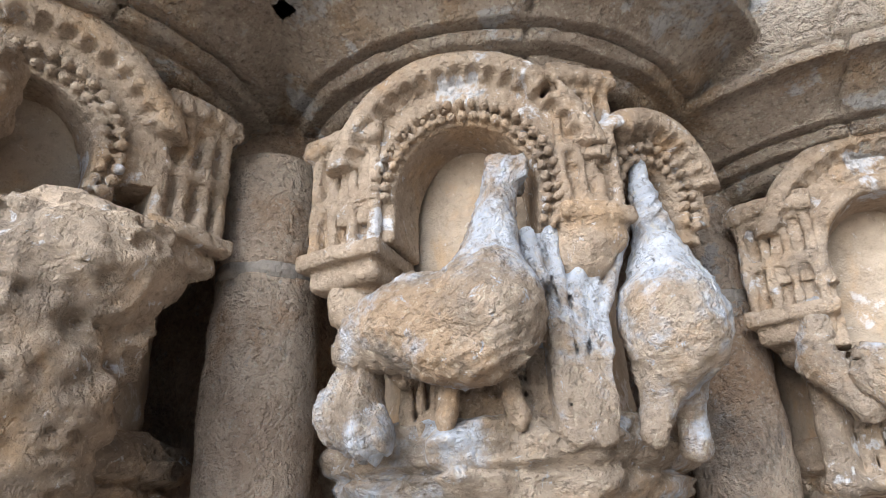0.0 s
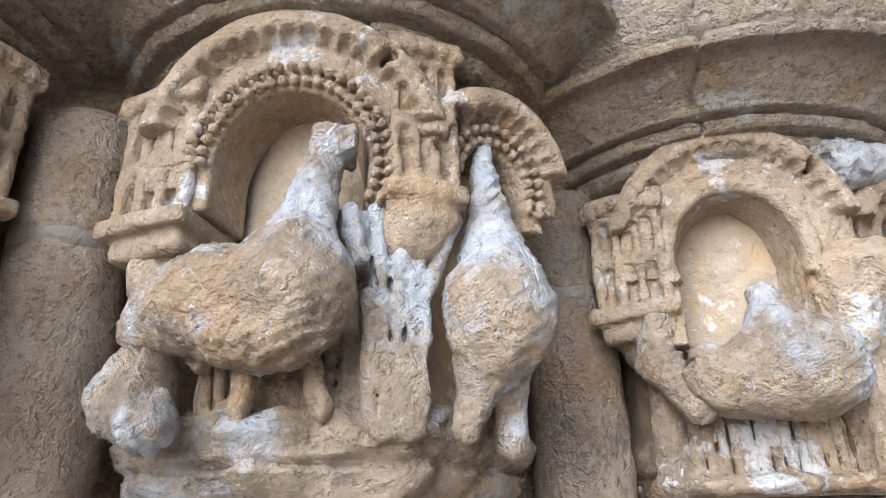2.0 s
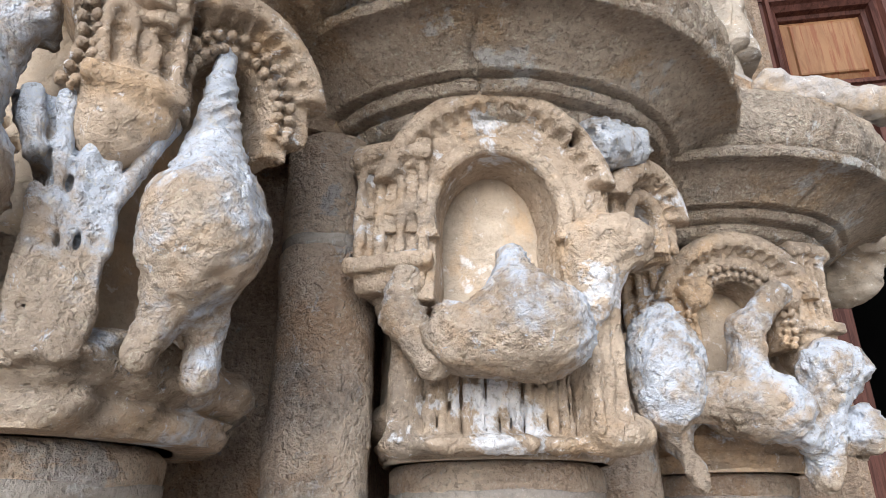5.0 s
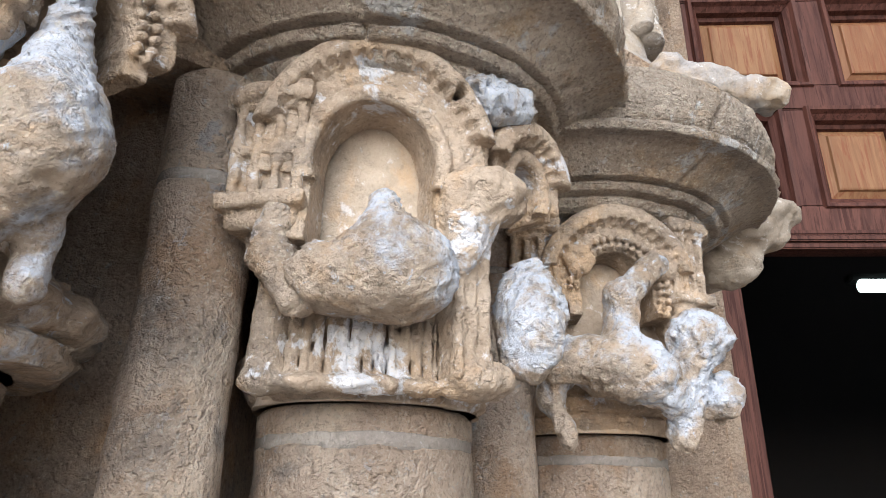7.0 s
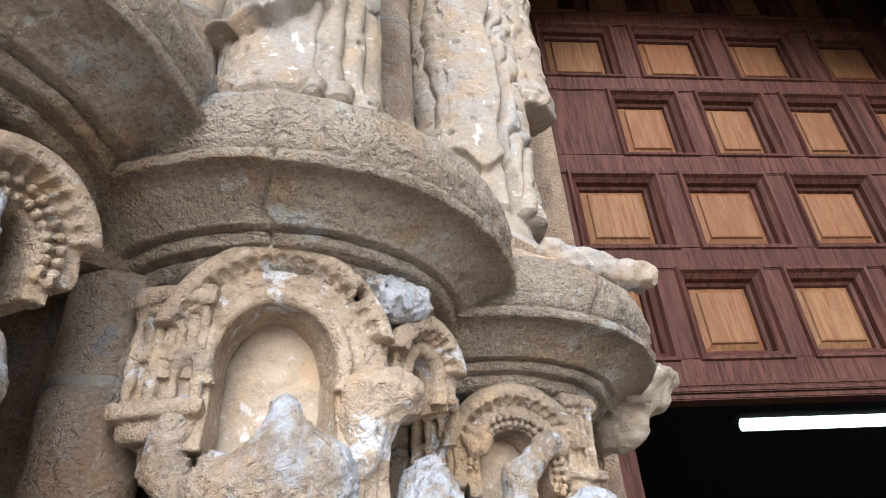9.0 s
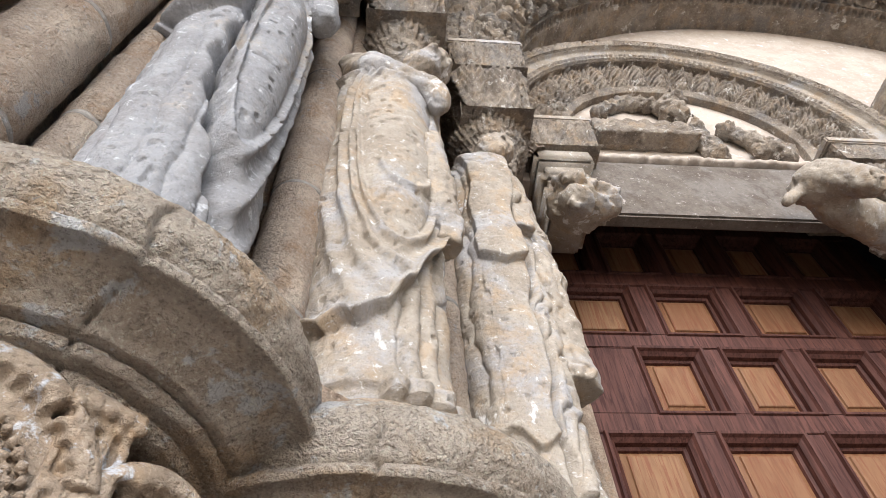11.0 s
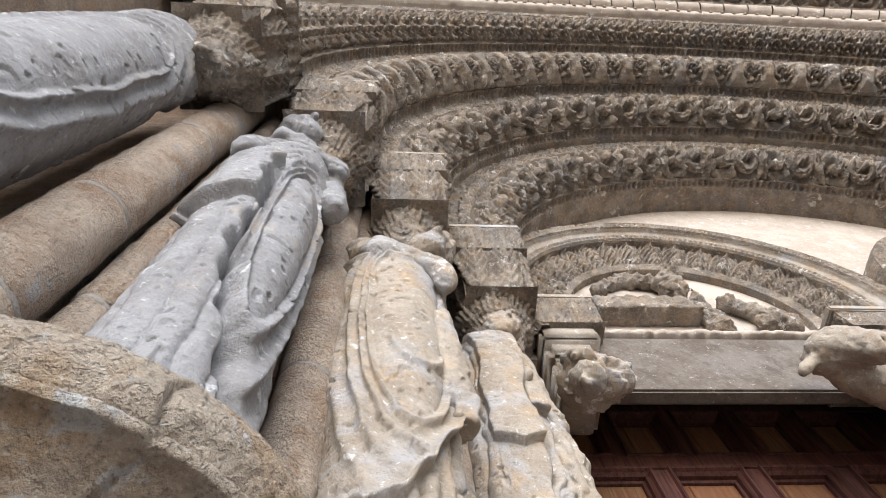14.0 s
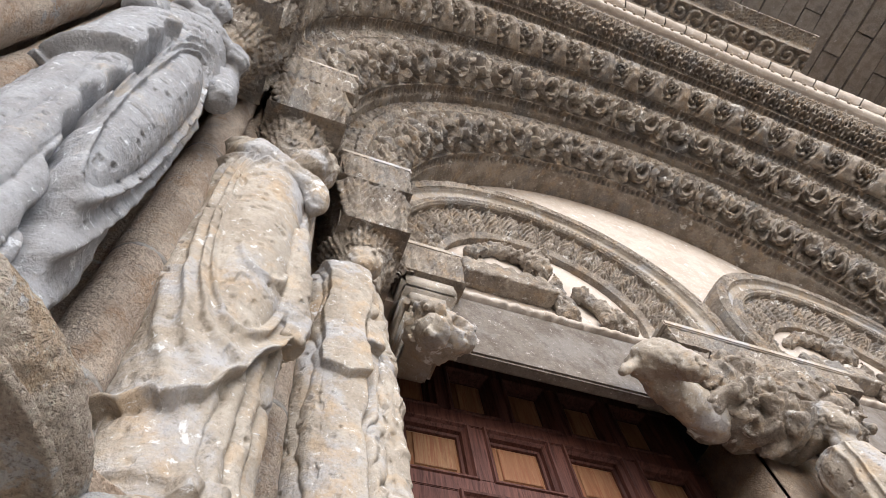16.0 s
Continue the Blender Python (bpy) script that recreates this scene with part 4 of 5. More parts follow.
def leaves(u, v, length, seed):
    """Tall palm leaves standing side by side."""
    k = np.floor(u / length)
    x = (u / length - k - 0.5) * 2
    wide = 0.62 + 0.38 * np.sqrt(np.clip(v * 1.3, 0, 1))
    lobes = 0.07 * np.cos(v * 26)
    body = np.clip((wide + lobes - np.abs(x)) * 5, -0.6, 1)
    ribs = 0.38 * np.cos((np.abs(x) - v * 1.1) * 15) * np.clip(np.abs(x) * 5, 0, 1)
    stem = 0.5 * np.exp(-(x / 0.1) ** 2)
    return body * (0.6 + ribs) + stem + 0.8 * np.clip(v, 0, 1) ** 3 * (body > 0)


# ---- upper capitals ----
def carved_slab(name, x0, y0, z0, x1, y1, z1, mat, parent, depth=0.012, gap=0.05, seed=0, pattern=None, taper=0.0):
    """A block whose front and right faces carry upright carved leaves; taper draws the foot in."""
    verts, faces = [], []

    def face(o, du, dv, n, lu, lv, carved):
        nu, nv = max(3, int(lu / 0.007)), max(3, int(lv / 0.007))
        u, v = np.meshgrid(np.linspace(0, lu, nu), np.linspace(0, lv, nv), indexing="ij")
        hv = v / lv
        h = 0 * u
        if carved:
            h = depth * (pattern or leaves)(u + seed * 0.013, hv * 2 - 1, gap, seed) * np.clip(np.minimum(hv, 1 - hv) / 0.06, 0, 1)
            h = h * np.clip(np.minimum(u, lu - u) / 0.012, 0, 1)
        p = np.array(o) + u[..., None] * np.array(du) + v[..., None] * np.array(dv)
        p = p + np.array(n) * (h + fbm(p, 30, 3, seed) * 0.009 - taper * (1 - hv) ** 1.5 * carved)[..., None]
        base = sum(len(q) for q in verts)
        verts.append(p.reshape(-1, 3))
        faces.append(grid_faces(nu, nv) + base)

    face((x0, y0, z0), (1, 0, 0), (0, 0, 1), (0, -1, 0), x1 - x0, z1 - z0, 1)
    face((x1, y0, z0), (0, 1, 0), (0, 0, 1), (1, 0, 0), y1 - y0, z1 - z0, 1)
    face((x0, y1, z0), (1, 0, 0), (0, -1, 0), (0, 0, -1), x1 - x0, y1 - y0, 0)
    face((x0, y0, z1), (1, 0, 0), (0, 1, 0), (0, 0, 1), x1 - x0, y1 - y0, 0)
    face((x0, y1, z0), (0, -1, 0), (0, 0, 1), (-1, 0, 0), y1 - y0, z1 - z0, 1)
    return mesh_part(name, np.concatenate(verts), np.concatenate(faces), mat, parent)


def plume(p):
    """Spray of long leaves opening upwards under a capital."""
    a = np.arctan2(p[..., 0], p[..., 1] + 0.02)
    t = np.clip((p[..., 2] - 4.02) / 0.26, 0, 1)
    r = np.hypot(p[..., 0], p[..., 1] + 0.02)
    d = r - (0.07 + 0.095 * t**1.6) - 0.017 * pleats(a * 19 + 0.5 * np.sin(p[..., 2] * 30), 0.7) * (0.4 + t)
    return np.maximum(d * 0.6, np.abs(p[..., 2] - 4.15) - 0.13)


for i, (x, y) in enumerate([(-0.33, 0.07)] + STEPS):
    last = i == 4
    root = thing("upper_capital", (x - 0.17, y + 0.17, 4.5), "leafy weathered limestone capital with a carved square abacus" if not last else "moulded limestone corbel block carrying a crouching claw beside the lintel", "capital" if not last else "corbel", "upper capitals" if not last else "")
    bm = bmesh.new()
    box(bm, x - 0.385, y - 0.012, 4.95, x + 0.012, y + 0.42, 5.0, 0.008)
    part("top_slab", bm, FIGURE, root, "pale thin top slab", smooth=False)
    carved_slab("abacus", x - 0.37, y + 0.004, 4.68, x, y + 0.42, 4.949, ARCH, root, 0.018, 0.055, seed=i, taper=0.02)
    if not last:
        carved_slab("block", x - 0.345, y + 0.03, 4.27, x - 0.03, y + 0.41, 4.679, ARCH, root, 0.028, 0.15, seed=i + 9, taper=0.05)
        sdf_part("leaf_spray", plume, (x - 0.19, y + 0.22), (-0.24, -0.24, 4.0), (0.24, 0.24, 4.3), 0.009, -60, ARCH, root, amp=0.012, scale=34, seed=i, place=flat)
    else:
        bm = bmesh.new()
        box(bm, x - 0.36, y + 0.03, 4.56, x - 0.05, y + 0.4, 4.679, 0.02)
        box(bm, x - 0.35, y + 0.05, 4.42, x - 0.09, y + 0.4, 4.559, 0.035)
        box(bm, x - 0.34, y + 0.06, 4.24, x - 0.12, y + 0.4, 4.419, 0.03)
        part("block", bm, FIGURE, root, "plain grey moulded block")

        def claws(p):
            d = join(ell(p, (0.02, 0.02, 4.16), (0.13, 0.12, 0.11)), ell(p, (0.1, 0.09, 4.1), (0.07, 0.07, 0.06)), ell(p, (-0.04, 0.1, 4.06), (0.07, 0.07, 0.07)), k=0.03)
            for k in range(5):
                d = join(d, cap(p, (-0.08 + 0.05 * k, 0.06, 4.25), (-0.1 + 0.06 * k, 0.15, 4.14), 0.02, 0.024), k=0.008)
            return d + 0.012 * np.sin(p[..., 2] * 70 + p[..., 0] * 50)

        sdf_part("claw_foot", claws, (x - 0.26, y + 0.06), (-0.25, -0.2, 3.9), (0.3, 0.3, 4.35), 0.009, -75, FIGURE, root, amp=0.014, scale=26, seed=3, place=flat)


# ---- archivolts ----
def swept(name, arc, profile, ranges, mat, parent, a0, a1, step=0.0095, seed=0, amp=0.006):
    """A moulding swept round an arch; ranges: pattern, its part of the profile, cell length and depth."""
    xc, zc = arc
    pr = resample(profile, step)
    d = np.r_[0, np.cumsum(np.linalg.norm(np.diff(pr, axis=0), axis=1))]
    tan = np.gradient(pr, axis=0)
    tan /= np.linalg.norm(tan, axis=1)[:, None] + 1e-9
    nor = np.stack([-tan[:, 1], tan[:, 0]], -1)
    knots = np.r_[0, np.cumsum(np.linalg.norm(np.diff(np.array(profile), axis=0), axis=1))]
    rm = pr[:, 0].mean()
    a = np.radians(np.linspace(a0, a1, int(abs(radians(a1 - a0)) * rm / step)))
    u = (a[0] - a)[:, None] * rm + 0 * d[None]
    h = np.zeros_like(u)
    for fn, i, j, length, depth in ranges:
        lo, hi = knots[i], knots[j]
        v = (d - lo) / (hi - lo) * 2 - 1
        on = np.clip(np.minimum(d - lo, hi - d) / 0.012, 0, 1) * ((d > lo) & (d < hi))
        if fn == "beads":
            x = (u / length - np.floor(u / length) - 0.5) * 2
            q = np.sqrt(np.clip(1 - x**2 * 1.7 - v[None] ** 2 * 1.2, 0, 1))
            h += depth * q * on[None]
        else:
            h += depth * fn(u + seed * 0.11, v[None] + 0 * u, length, seed) * on[None]
    r = pr[None, :, 0] + h * nor[None, :, 0]
    y = pr[None, :, 1] + h * nor[None, :, 1]
    p = np.stack([xc + np.cos(a)[:, None] * r, y, zc + np.sin(a)[:, None] * r], -1)
    n3 = np.stack([np.cos(a)[:, None] * nor[None, :, 0], 0 * u + nor[None, :, 1], np.sin(a)[:, None] * nor[None, :, 0]], -1)
    p = roughen(p, n3, amp, 26, 3, seed)
    return mesh_part(name, p.reshape(-1, 3), grid_faces(len(a), len(pr)), mat, parent)


ARC = (MID, SPRING)


def order(i, r0, r1, y0, y1, pattern, cell, depth, label):
    """One stepped ring: soffit, bead row, big carved roll and leaf fillet."""
    root = thing("archivolt", (MID, y0, SPRING), label, "archivolt", "archivolts of the portal")
    w = r1 - r0
    prof = [(r0, y1 + 0.02), (r0, y0 + 0.33), (r0 + 0.004, y0 + 0.325), (r0 + 0.006, y0 + 0.25), (r0 + 0.03, y0 + 0.245), (r0 + 0.012, y0 + 0.2), (r0 + 0.02, y0 + 0.11), (r0 + 0.075, y0 + 0.035), (r0 + 0.16, y0 + 0.005), (r0 + 0.25, y0 + 0.03), (r0 + 0.265, y0 + 0.0), (r0 + 0.33, y0 - 0.012), (r1 + 0.02, y0 - 0.01)]
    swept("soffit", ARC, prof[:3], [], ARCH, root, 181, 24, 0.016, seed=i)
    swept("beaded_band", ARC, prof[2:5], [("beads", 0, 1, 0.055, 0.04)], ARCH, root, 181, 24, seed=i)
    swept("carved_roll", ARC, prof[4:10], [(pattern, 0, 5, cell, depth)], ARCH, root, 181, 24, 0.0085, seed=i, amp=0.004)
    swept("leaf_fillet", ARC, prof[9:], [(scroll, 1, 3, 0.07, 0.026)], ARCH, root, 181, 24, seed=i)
    return root


RADII = [2.37, 2.78, 3.14, 3.5, 3.87]
DEPTH = [1.18, 0.78, 0.435, 0.1]
KINDS = [(scroll, 0.25, 0.085, "inner limestone archivolt carved with leaf scrolls and beads"), (scroll, 0.3, 0.09, "limestone archivolt carved with large leaf scrolls"), (rosettes, 0.3, 0.1, "hollow limestone archivolt carved with spaced rosettes"), (fans, 0.17, 0.075, "dark limestone archivolt carved with fan leaves")]
for i, (pat, cell, dep, lab) in enumerate(KINDS):
    order(i, RADII[i], RADII[i + 1], DEPTH[i], ([1.74] + DEPTH)[i], pat, cell, dep, lab)

# plain roll of separate blocks, studded band, outer lace friezes
outer = thing("outer_arch", (MID, 0.0, SPRING), "pink stone roll arch with studded band and lace friezes", "archivolt")
swept("studded_band", ARC, [(3.88, 0.12), (3.88, 0.05), (3.9, 0.0), (4.02, -0.02), (4.04, 0.0)], [], PLASTER, outer, 181, 30, 0.03, seed=8)
stud_mesh = bpy.data.meshes.new("stud")
bm = bmesh.new()
bmesh.ops.create_icosphere(bm, subdivisions=2, radius=0.022)
bm.to_mesh(stud_mesh)
bm.free()
stud_mesh.materials.append(ARCH)
stud_mesh.shade_smooth()
for j in range(74):
    a = radians(178 - j * 1.75)
    ob = new("stud", stud_mesh)
    ob.location = (MID + 3.96 * math.cos(a), -0.012, SPRING + 3.96 * math.sin(a))
    under(ob, outer)
for j in range(38):
    a0, a1 = 180 - j * 3.6, 180 - (j + 1) * 3.6 + 0.18
    th = np.radians(np.linspace(-130, 130, 20))
    prof = [(4.14 - 0.1 * math.cos(t), -0.02 - 0.09 * math.sin(t)) for t in th[::-1]]
    swept("roll_block", ARC, prof, [], PLASTER, outer, a0, a1, 0.03, seed=j, amp=0.006)
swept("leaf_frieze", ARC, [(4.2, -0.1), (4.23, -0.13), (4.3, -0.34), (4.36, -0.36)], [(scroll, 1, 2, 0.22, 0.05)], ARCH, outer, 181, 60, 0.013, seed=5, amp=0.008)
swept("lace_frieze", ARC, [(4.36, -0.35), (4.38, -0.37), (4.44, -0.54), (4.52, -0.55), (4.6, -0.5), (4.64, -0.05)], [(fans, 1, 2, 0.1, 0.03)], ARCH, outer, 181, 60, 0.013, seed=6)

# ---- tympanum, small arches, lintels ----
bm = bmesh.new()
box(bm, 0.78, 1.74, 4.6, 5.62, 1.95, 7.6)
tagged(obj_from("wall_tympanum", bm, PLASTER, False), "pale plastered tympanum wall under the archivolts", "wall", kind="structure")


def small_arch(xc, full):
    root = thing("small_arch", (xc, 1.6, 4.85), "limestone arch of palm leaves round a carved tympanum", "arch", "small arches")
    arc, a1 = (xc, 5.04), (-22 if full else 90)
    swept("leaf_ring", arc, [(0.7, 1.74), (0.7, 1.69), (0.74, 1.665), (1.0, 1.585), (1.02, 1.6)], [(leaves, 2, 3, 0.15, 0.045)], ARCH, root, 202, a1, 0.0065, seed=2, amp=0.004)
    swept("bead_band", arc, [(1.0, 1.6), (1.015, 1.57), (1.06, 1.565), (1.075, 1.59)], [("beads", 1, 2, 0.035, 0.02)], ARCH, root, 202, a1, 0.007, seed=3, amp=0.003)
    swept("hollow_band", arc, [(1.07, 1.6), (1.09, 1.59), (1.13, 1.57), (1.14, 1.545)], [], FIGURE, root, 202, a1, 0.015, seed=3, amp=0.003)
    swept("lace_band", arc, [(1.135, 1.56), (1.15, 1.53), (1.24, 1.53), (1.25, 1.58), (1.25, 1.76)], [(scroll, 1, 2, 0.06, 0.016)], ARCH, root, 202, a1, 0.008, seed=4, amp=0.003)
    return root


small_arch(1.89, True)
small_arch(2 * MID - 1.89, True)


def relief_scene(xc):
    """Worn tympanum carvings: a bed slab, a wreath and crouching figures as plain shapes."""
    root = thing("tympanum_relief", (xc, 1.7, 4.85), "worn stone relief of bed and figures in the tympanum", "relief")
    c = (xc, 1.74)

    def bed(p):
        d = brick(p, (-0.26, 0.05, 5.08), (0.3, 0.06, 0.1), 0.02)
        d = join(d, brick(p, (-0.26, 0.08, 5.0), (0.3, 0.05, 0.02), 0.01), k=0.01)
        return d + 0.006 * np.sin(p[..., 0] * 60) * (p[..., 2] > 5.05)

    def wreath(p):
        d = cap(p, (-0.45, 0.03, 5.42), (-0.25, 0.04, 5.55), 0.035)
        d = join(d, cap(p, (-0.25, 0.04, 5.55), (-0.02, 0.05, 5.5), 0.045), ell(p, (0.02, 0.07, 5.38), (0.09, 0.08, 0.14)), ell(p, (0.06, 0.08, 5.5), (0.07, 0.08, 0.06)), k=0.03)
        return d + 0.014 * np.sin(p[..., 0] * 70) * np.sin(p[..., 2] * 70)

    def figures(p):
        d = join(cap(p, (0.12, 0.04, 4.9), (0.1, 0.05, 5.15), 0.07, 0.04), ell(p, (0.1, 0.06, 5.21), (0.04, 0.05, 0.045)), k=0.02)
        e = join(cap(p, (0.35, 0.05, 5.13), (0.55, 0.04, 4.93), 0.05, 0.06), ell(p, (0.29, 0.06, 5.19), (0.05, 0.05, 0.05)), cap(p, (0.42, 0.05, 5.03), (0.38, 0.07, 4.9), 0.04), k=0.03)
        return np.minimum(d, e) + 0.008 * np.sin(p[..., 0] * 90 + p[..., 2] * 40)

    sdf_part("bed", bed, c, (-0.62, -0.02, 4.84), (0.1, 0.18, 5.22), 0.011, -90, ARCH, root, amp=0.014, scale=32, place=flat)
    sdf_part("wreath", wreath, c, (-0.55, -0.02, 5.2), (0.2, 0.2, 5.65), 0.011, -90, ARCH, root, amp=0.024, scale=28, place=flat)
    sdf_part("crouching_figure", figures, c, (0.0, -0.02, 4.82), (0.68, 0.18, 5.3), 0.011, -90, ARCH, root, amp=0.024, scale=28, place=flat)


relief_scene(1.89)
relief_scene(2 * MID - 1.89)
LINTEL = stone("lintel_stone", (0.175, 0.14, 0.112), (0.119, 0.091, 0.07), (0.42, 0.37, 0.33), 0.64, (0.2, 0.17, 0.15), 0.5, grain=60, bump=0.4, speck=0.3)
for j, xc in enumerate((1.89, 2 * MID - 1.89)):
    root = thing("lintel", (xc, 1.9, 4.33), "grey stained stone lintel with a chipped upper edge", "lintel", "door lintels")
    bm = bmesh.new()
    box(bm, xc - 0.85, 1.7, 4.25, xc + 0.85, 1.78, 4.77, 0.012)
    box(bm, xc - 0.85, 1.78, 4.71, xc + 0.85, 2.3, 4.79, 0.004)
    part("beam", bm, LINTEL, root, smooth=False)
    n = 150
    e = np.linspace(xc - 0.85, xc + 0.85, n)
    pr = np.array([(1.74, 4.79), (1.685, 4.79), (1.672, 4.805), (1.68, 4.825), (1.76, 4.83)])
    p = np.stack([e[:, None] + 0 * pr[None, :, 0], pr[None, :, 0] + 0 * e[:, None], pr[None, :, 1] + 0 * e[:, None]], -1)
    p = p + fbm(p, 24, 3, j)[..., None] * np.array([0, 0.03, 0.02])
    mesh_part("chipped_edge", p.reshape(-1, 3), grid_faces(n, 5), PLASTER, root, "pale broken edge")

# ---- doors ----
ROWS_Z = [(2.47, 2.82, 1.36, 0.32, 0.41), (2.915, 3.27, 1.49, 0.36, 0.46), (3.37, 3.74, 1.285, 0.31, 0.402), (3.83, 4.18, 1.475, 0.36, 0.455), (4.28, 4.64, 1.31, 0.28, 0.355)]


def coffer(parent, x, z0, w, h, y):
    """A sunk panel: sloping frame, raised field with a stepped edge."""
    def ring(bm, a, b):
        va = [bm.verts.new(q) for q in a]
        vb = [bm.verts.new(q) for q in b]
        for i in range(4):
            bm.faces.new((va[i], va[(i + 1) % 4], vb[(i + 1) % 4], vb[i]))
        return vb

    def rect(inset, depth):
        return [(x + inset, y + depth, z0 + inset), (x + w - inset, y + depth, z0 + inset), (x + w - inset, y + depth, z0 + h - inset), (x + inset, y + depth, z0 + h - inset)]

    bm = bmesh.new()
    for a, b in (((-0.012, 0.0), (-0.006, -0.014)), ((-0.006, -0.014), (0.006, -0.012)), ((0.006, -0.012), (0.014, 0.004)), ((0.014, 0.004), (0.03, 0.018)), ((0.03, 0.018), (0.034, 0.04)), ((0.034, 0.04), (0.046, 0.046)), ((0.046, 0.046), (0.05, 0.06))):
        ring(bm, rect(*a), rect(*b))
    fr = part("panel_frame", bm, RAIL, parent, smooth=False)
    bm = bmesh.new()
    ins = 0.05
    ring(bm, rect(ins, 0.06), rect(ins + 0.022, 0.048))
    ring(bm, rect(ins + 0.022, 0.048), rect(ins + 0.026, 0.04))
    vb = ring(bm, rect(ins + 0.026, 0.04), rect(ins + 0.032, 0.038))
    bm.faces.new(vb)
    part("panel_field", bm, FIELD, fr, "honey brown raised field", smooth=False)


def leaf_door(x0, x1, flip):
    root = thing("wooden_door", ((x0 + x1) / 2, 2.1, 2.33), "dark red coffered wooden door above an open wicket", "door", "portal doors")
    y = 2.09
    pieces = [(x0, x1, 2.33, ROWS_Z[0][0])]
    for k, (z0, z1, start, w, pitch) in enumerate(ROWS_Z):
        nxt = ROWS_Z[k + 1][0] if k < 4 else 4.9
        pieces.append((x0, x1, z1, nxt))
        xs = [start + pitch * j for j in range(-6, 14)]
        if flip:
            xs = sorted(2 * MID - v - w for v in xs)
        edge = x0
        for xx in xs:
            if xx < x0 + 0.04 or xx + w > x1 - 0.04:
                continue
            bm = bmesh.new()
            box(bm, edge, y, z0, xx, y + 0.05, z1, 0.003)
            part("stile", bm, RAIL, root, smooth=False)
            coffer(root, xx, z0, w, z1 - z0, y)
            edge = xx + w
        bm = bmesh.new()
        box(bm, edge, y, z0, x1, y + 0.05, z1, 0.003)
        part("stile", bm, RAIL, root, smooth=False)
    for a, b, z0, z1 in pieces:
        bm = bmesh.new()
        box(bm, a, y - 0.004, z0 + 0.001, b, y + 0.055, z1 - 0.001, 0.004)
        part("rail", bm, RAIL, root, smooth=False)
    bm = bmesh.new()
    for dz, dy in ((0.0, 0.012), (0.022, 0.02), (0.045, 0.01)):
        box(bm, x0, y - dy, 2.325 + dz, x1, y + 0.01, 2.343 + dz, 0.004)
    part("drip_moulding", bm, RAIL, root, smooth=False)
    bm = bmesh.new()
    box(bm, x0, y + 0.061, 2.34, x1, y + 0.1, 4.9)
    part("backing", bm, RAIL, root, smooth=False)


leaf_door(0.9, MID - 0.35, False)
leaf_door(MID + 0.35, 2 * MID - 0.9, True)
frame_root = thing("door_frame", (1.0, 2.0, 0), "dark red wooden jamb post of the doorway", "door frame")
for j, (a, b, yy) in enumerate(((0.9, 0.955, 1.97), (0.957, 1.0, 1.99), (1.002, 1.03, 2.02))):
    bm = bmesh.new()
    box(bm, a, yy, 0, b, 2.12, 2.325, 0.004)
    part("post", bm, RAIL, frame_root, smooth=False)

# ---- middle pier with bull corbel ----
pier = thing("trumeau", (MID, 1.7, 0), "carved stone middle pier with bull corbel between two doors", "pier")
bm = bmesh.new()
box(bm, MID - 0.36, 1.72, 0, MID + 0.36, 2.35, 4.3, 0.02)
part("shaft", bm, GRANITE, pier)
bm = bmesh.new()
box(bm, 2.49, 1.49, 4.72, 3.92, 2.0, 4.77, 0.008)
part("top_slab", bm, FIGURE, pier, "pale thin top slab", smooth=False)
carved_slab("abacus", 2.51, 1.505, 4.56, 3.9, 2.0, 4.719, ARCH, pier, 0.018, 0.07, seed=4, pattern=rosettes)


def bull(p):
    """Worn bull looking down: broad brow, muzzle, ears, and a heavy neck running back to the pier."""
    d = join(ell(p, (-1.03, 0.12, 4.22), (0.14, 0.12, 0.1)), cap(p, (-1.02, 0.16, 4.2), (-0.97, 0.26, 4.03), 0.1, 0.066), ell(p, (-0.97, 0.25, 4.02), (0.075, 0.05, 0.05)), k=0.025)
    d = join(d, cap(p, (-1.12, 0.1, 4.2), (-1.25, 0.1, 4.1), 0.035, 0.022), cap(p, (-0.92, 0.08, 4.24), (-0.82, 0.12, 4.2), 0.035, 0.02), ell(p, (-1.08, 0.08, 4.3), (0.035, 0.04, 0.03)), k=0.02)
    d = join(d, cap(p, (-0.96, 0.05, 4.14), (-0.62, -0.05, 4.1), 0.09, 0.12), k=0.05)
    return carve(d, ell(p, (-1.09, 0.19, 4.17), (0.022, 0.03, 0.018)), ell(p, (-0.93, 0.2, 4.18), (0.022, 0.03, 0.018)), ell(p, (-1.0, 0.3, 4.01), (0.014, 0.02, 0.012)), ell(p, (-0.95, 0.3, 4.01), (0.014, 0.02, 0.012)), cap(p, (-1.03, 0.3, 3.985), (-0.91, 0.3, 3.985), 0.01))


def foliage(p):
    d = join(ell(p, (-0.35, 0.04, 4.38), (0.36, 0.17, 0.2)), ell(p, (0.1, 0.03, 4.35), (0.42, 0.18, 0.24)), ell(p, (-0.55, 0.06, 4.12), (0.22, 0.16, 0.1)), ell(p, (-0.25, 0.08, 4.05), (0.24, 0.16, 0.12)), k=0.05)
    q = fbm(p, 7, 2, 4)
    return d - 0.06 * pleats(p[..., 0] * 17 + 6 * q, 0.8) * pleats(p[..., 2] * 19 + 5 * q + p[..., 0] * 6, 0.8) - 0.015 * pleats((p[..., 0] + p[..., 2]) * 55 + q * 9) + 0.03


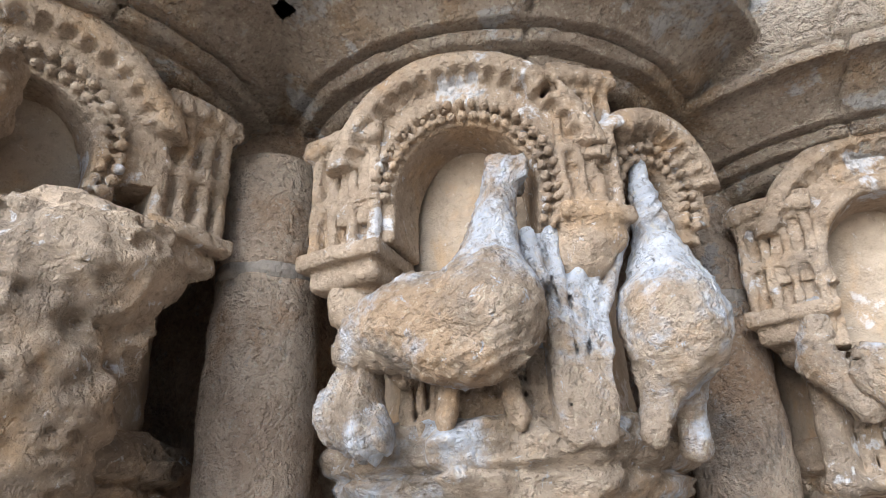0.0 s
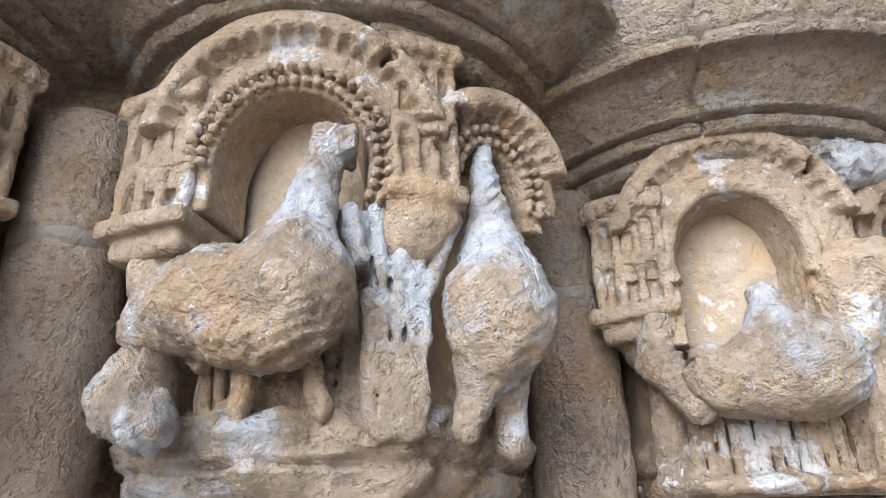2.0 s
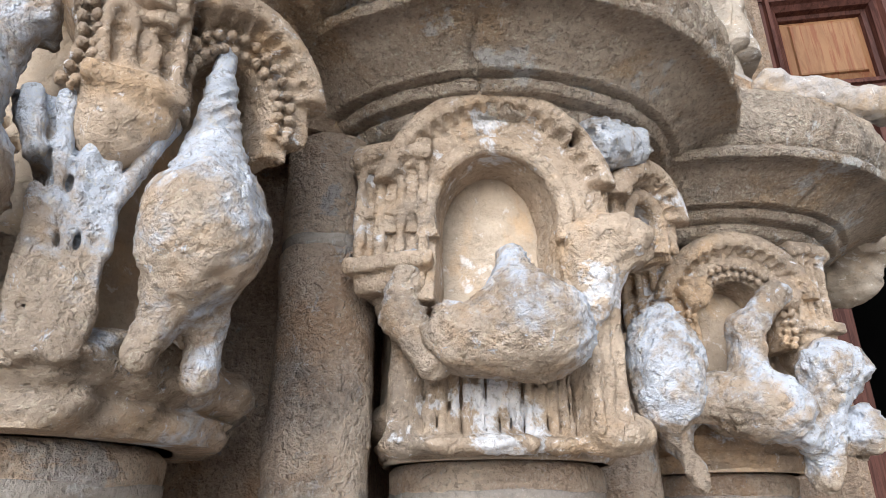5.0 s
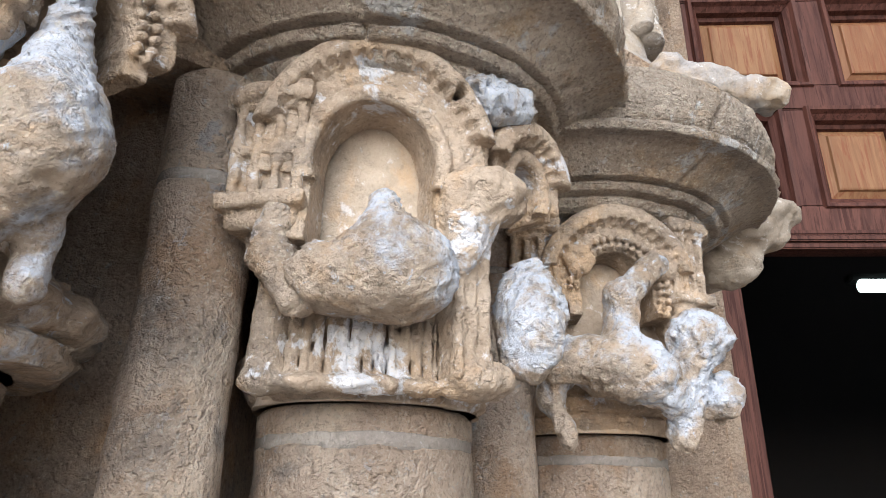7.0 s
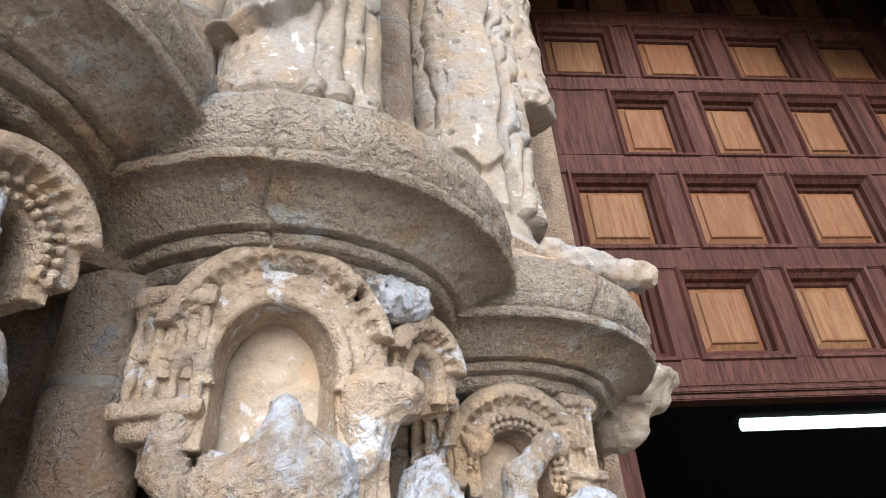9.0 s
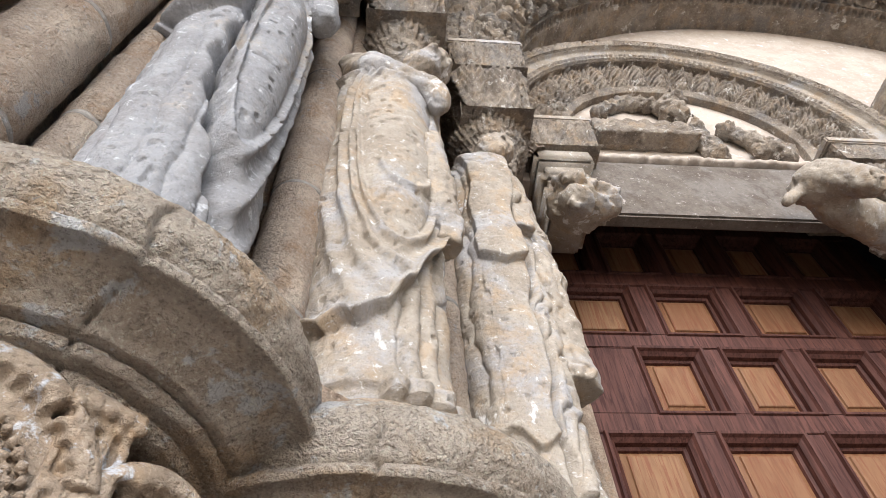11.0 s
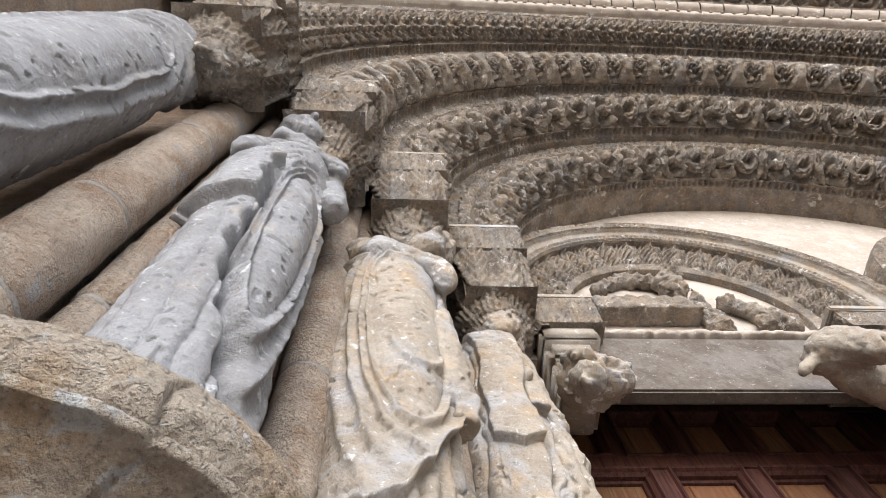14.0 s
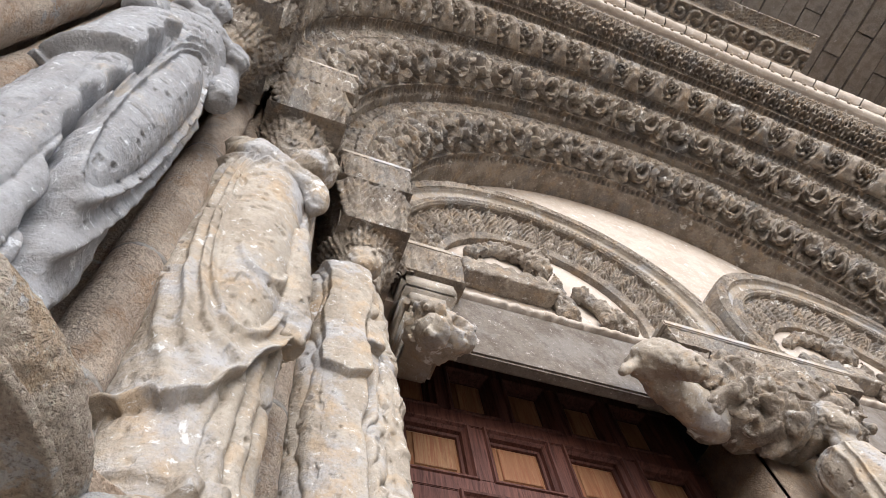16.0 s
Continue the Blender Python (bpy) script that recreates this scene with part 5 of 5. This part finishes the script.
sdf_part("bull", bull, (MID, 1.6), (-1.32, -0.35, 3.6), (-0.4, 0.36, 4.42), 0.011, -90, FIGURE, pier, "grey stone bull head", amp=0.012, scale=24, place=flat)
sdf_part("foliage", foliage, (MID, 1.66), (-0.85, -0.15, 3.85), (0.65, 0.32, 4.58), 0.012, -90, ARCH, pier, "deeply cut stone foliage", amp=0.014, scale=20, place=flat)
column("column", (3.12, 1.52), 0.13, 0.0, 2.38, 140, "golden granite column carrying the middle statue", (0.9,))
statue((3.12, 1.52), 2.42, 4.12, -90, 0.15, 6, robe_plain, None, ((-0.02, 0.1, 3.98), 0.125, 0.0), FIGURE, "limestone bearded statue standing against the middle pier", 0.04)

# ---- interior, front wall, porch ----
# Interior shell: its darkness is in the near-black base colour.
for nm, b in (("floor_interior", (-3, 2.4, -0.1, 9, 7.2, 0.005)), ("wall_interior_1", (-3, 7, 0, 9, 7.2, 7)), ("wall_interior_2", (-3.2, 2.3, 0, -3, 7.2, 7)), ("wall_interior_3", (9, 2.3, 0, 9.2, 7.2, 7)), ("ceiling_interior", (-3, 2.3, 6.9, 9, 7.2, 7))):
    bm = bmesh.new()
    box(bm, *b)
    tagged(obj_from(nm, bm, SHADE_BLACK, False), "church interior with its shade painted near-black", "wall", kind="structure")
lamp = thing("tube_lamp", (2.85, 3.5, 2.67), "lit white fluorescent tube lamp inside the church", "lamp")
TUBE_AT = (2.26, 3.5, 2.67)
bm = bmesh.new()
bmesh.ops.create_cone(bm, cap_ends=True, segments=16, radius1=0.035, radius2=0.035, depth=1.3, matrix=Matrix.Translation((TUBE_AT[0] + 0.65, TUBE_AT[1], TUBE_AT[2])) @ Matrix.Rotation(radians(90), 4, "Y"))
part("tube", bm, TUBE, lamp)
bm = bmesh.new()
box(bm, TUBE_AT[0] - 0.02, TUBE_AT[1] + 0.02, TUBE_AT[2] + 0.035, TUBE_AT[0] + 1.32, TUBE_AT[1] + 0.1, TUBE_AT[2] + 0.08, 0.005)
part("housing", bm, SHADE_BLACK, lamp)
for dx in (0.25, 1.05):
    bm = bmesh.new()
    box(bm, TUBE_AT[0] + dx, TUBE_AT[1] + 0.05, TUBE_AT[2] + 0.08, TUBE_AT[0] + dx + 0.012, TUBE_AT[1] + 0.062, 6.91)
    part("hanging_rod", bm, SHADE_BLACK, lamp, smooth=False)

def ring_wall(name, r, y0, y1, top, label):
    """Front wall with the round opening of the portal."""
    bm = bmesh.new()
    n = 60
    pts = [(MID + r * math.cos(radians(180 - 180 * i / n)), SPRING + r * math.sin(radians(180 - 180 * i / n))) for i in range(n + 1)]
    for yy in (y0, y1):
        lo = [bm.verts.new((x, yy, z)) for x, z in pts]
        hi = [bm.verts.new((MID + (x - MID) * 1.0, yy, top)) for x, z in pts]
        for i in range(n):
            bm.faces.new((lo[i], lo[i + 1], hi[i + 1], hi[i]))
    bmesh.ops.recalc_face_normals(bm, faces=bm.faces)
    return tagged(obj_from(name, bm, ASHLAR, False), label, "wall", kind="structure")


ring_wall("wall_front", 4.63, -0.06, 2.3, 13.0, "pale ashlar front wall above the portal arch")
bm = bmesh.new()
box(bm, -4, -0.06, 5.3, MID - 4.63, 2.3, 13)
box(bm, MID + 4.63, -0.06, 0, 11, 2.3, 13)
tagged(obj_from("wall_side", bm, GRANITE, False), "golden granite wall beside the portal", "wall", kind="structure")
mirror_jamb = [(2 * MID - x, y) for x, y in reversed(jamb)]
plan_prism("wall_jamb_east", mirror_jamb, 0, 5.3, GRANITE, "golden granite stepped jamb wall beside the second door")
porch = thing("wall_porch", (MID, -3, 0), "pale ashlar side walls and vault of the deep porch", "wall", kind="structure")
bm = bmesh.new()
box(bm, -4.6, -5.0, 0, -4.0, 2.0, 13, 0.0)
part("side_wall", bm, PLASTER, porch, smooth=False)
bm = bmesh.new()
box(bm, 10.4, -5.0, 0, 11.0, 2.0, 13, 0.0)
part("side_wall", bm, PLASTER, porch, smooth=False)
bm = bmesh.new()
box(bm, -4.6, -5.0, 13.05, 11.0, 2.4, 13.4)
for i in range(40):
    x = -4.6 + i * 0.39
    for j in range(5):
        y0 = max(-5.0, -5.0 + j * 1.6 - (i % 3) * 0.5)
        y1 = min(2.4, -5.0 + (j + 1) * 1.6 - (i % 3) * 0.5)
        if y1 - y0 > 0.2:
            box(bm, x + 0.015, y0 + 0.015, 12.97 + 0.03 * math.sin(i * 5.3 + j), min(x + 0.375, 11.0), y1 - 0.015, 13.06)
tagged(obj_from("ceiling", bm, ASHLAR, False), "pale stone porch vault high overhead", "ceiling", kind="structure")

# ashlar courses of the front wall above the arch
blocks = [o for o in bpy.data.objects if o.name == "wall_front"][0]
base_mesh = {}
rnd = random.Random(5)
for row in range(9):
    z = SPRING + 3.3 + row * 0.34
    x = MID - 4.4 + rnd.random() * 0.3
    while x < MID + 5.2:
        w = rnd.choice((0.5, 0.6, 0.7))
        cx, cz = x + w / 2, z + 0.17
        if min(math.hypot(ax - MID, az - SPRING) for ax in (x, x + w) for az in (z, z + 0.34)) > 4.68:
            if w not in base_mesh:
                bm = bmesh.new()
                box(bm, -w / 2 + 0.012, -0.03, -0.158, w / 2 - 0.012, 0.03, 0.158, 0.012)
                me = bpy.data.meshes.new("ashlar")
                bm.to_mesh(me)
                bm.free()
                me.materials.append(ASHLAR)
                base_mesh[w] = me
            ob = new("ashlar", base_mesh[w])
            ob.location = (cx, -0.075 + rnd.uniform(-0.012, 0.012), cz)
            ob.parent = blocks
        x += w
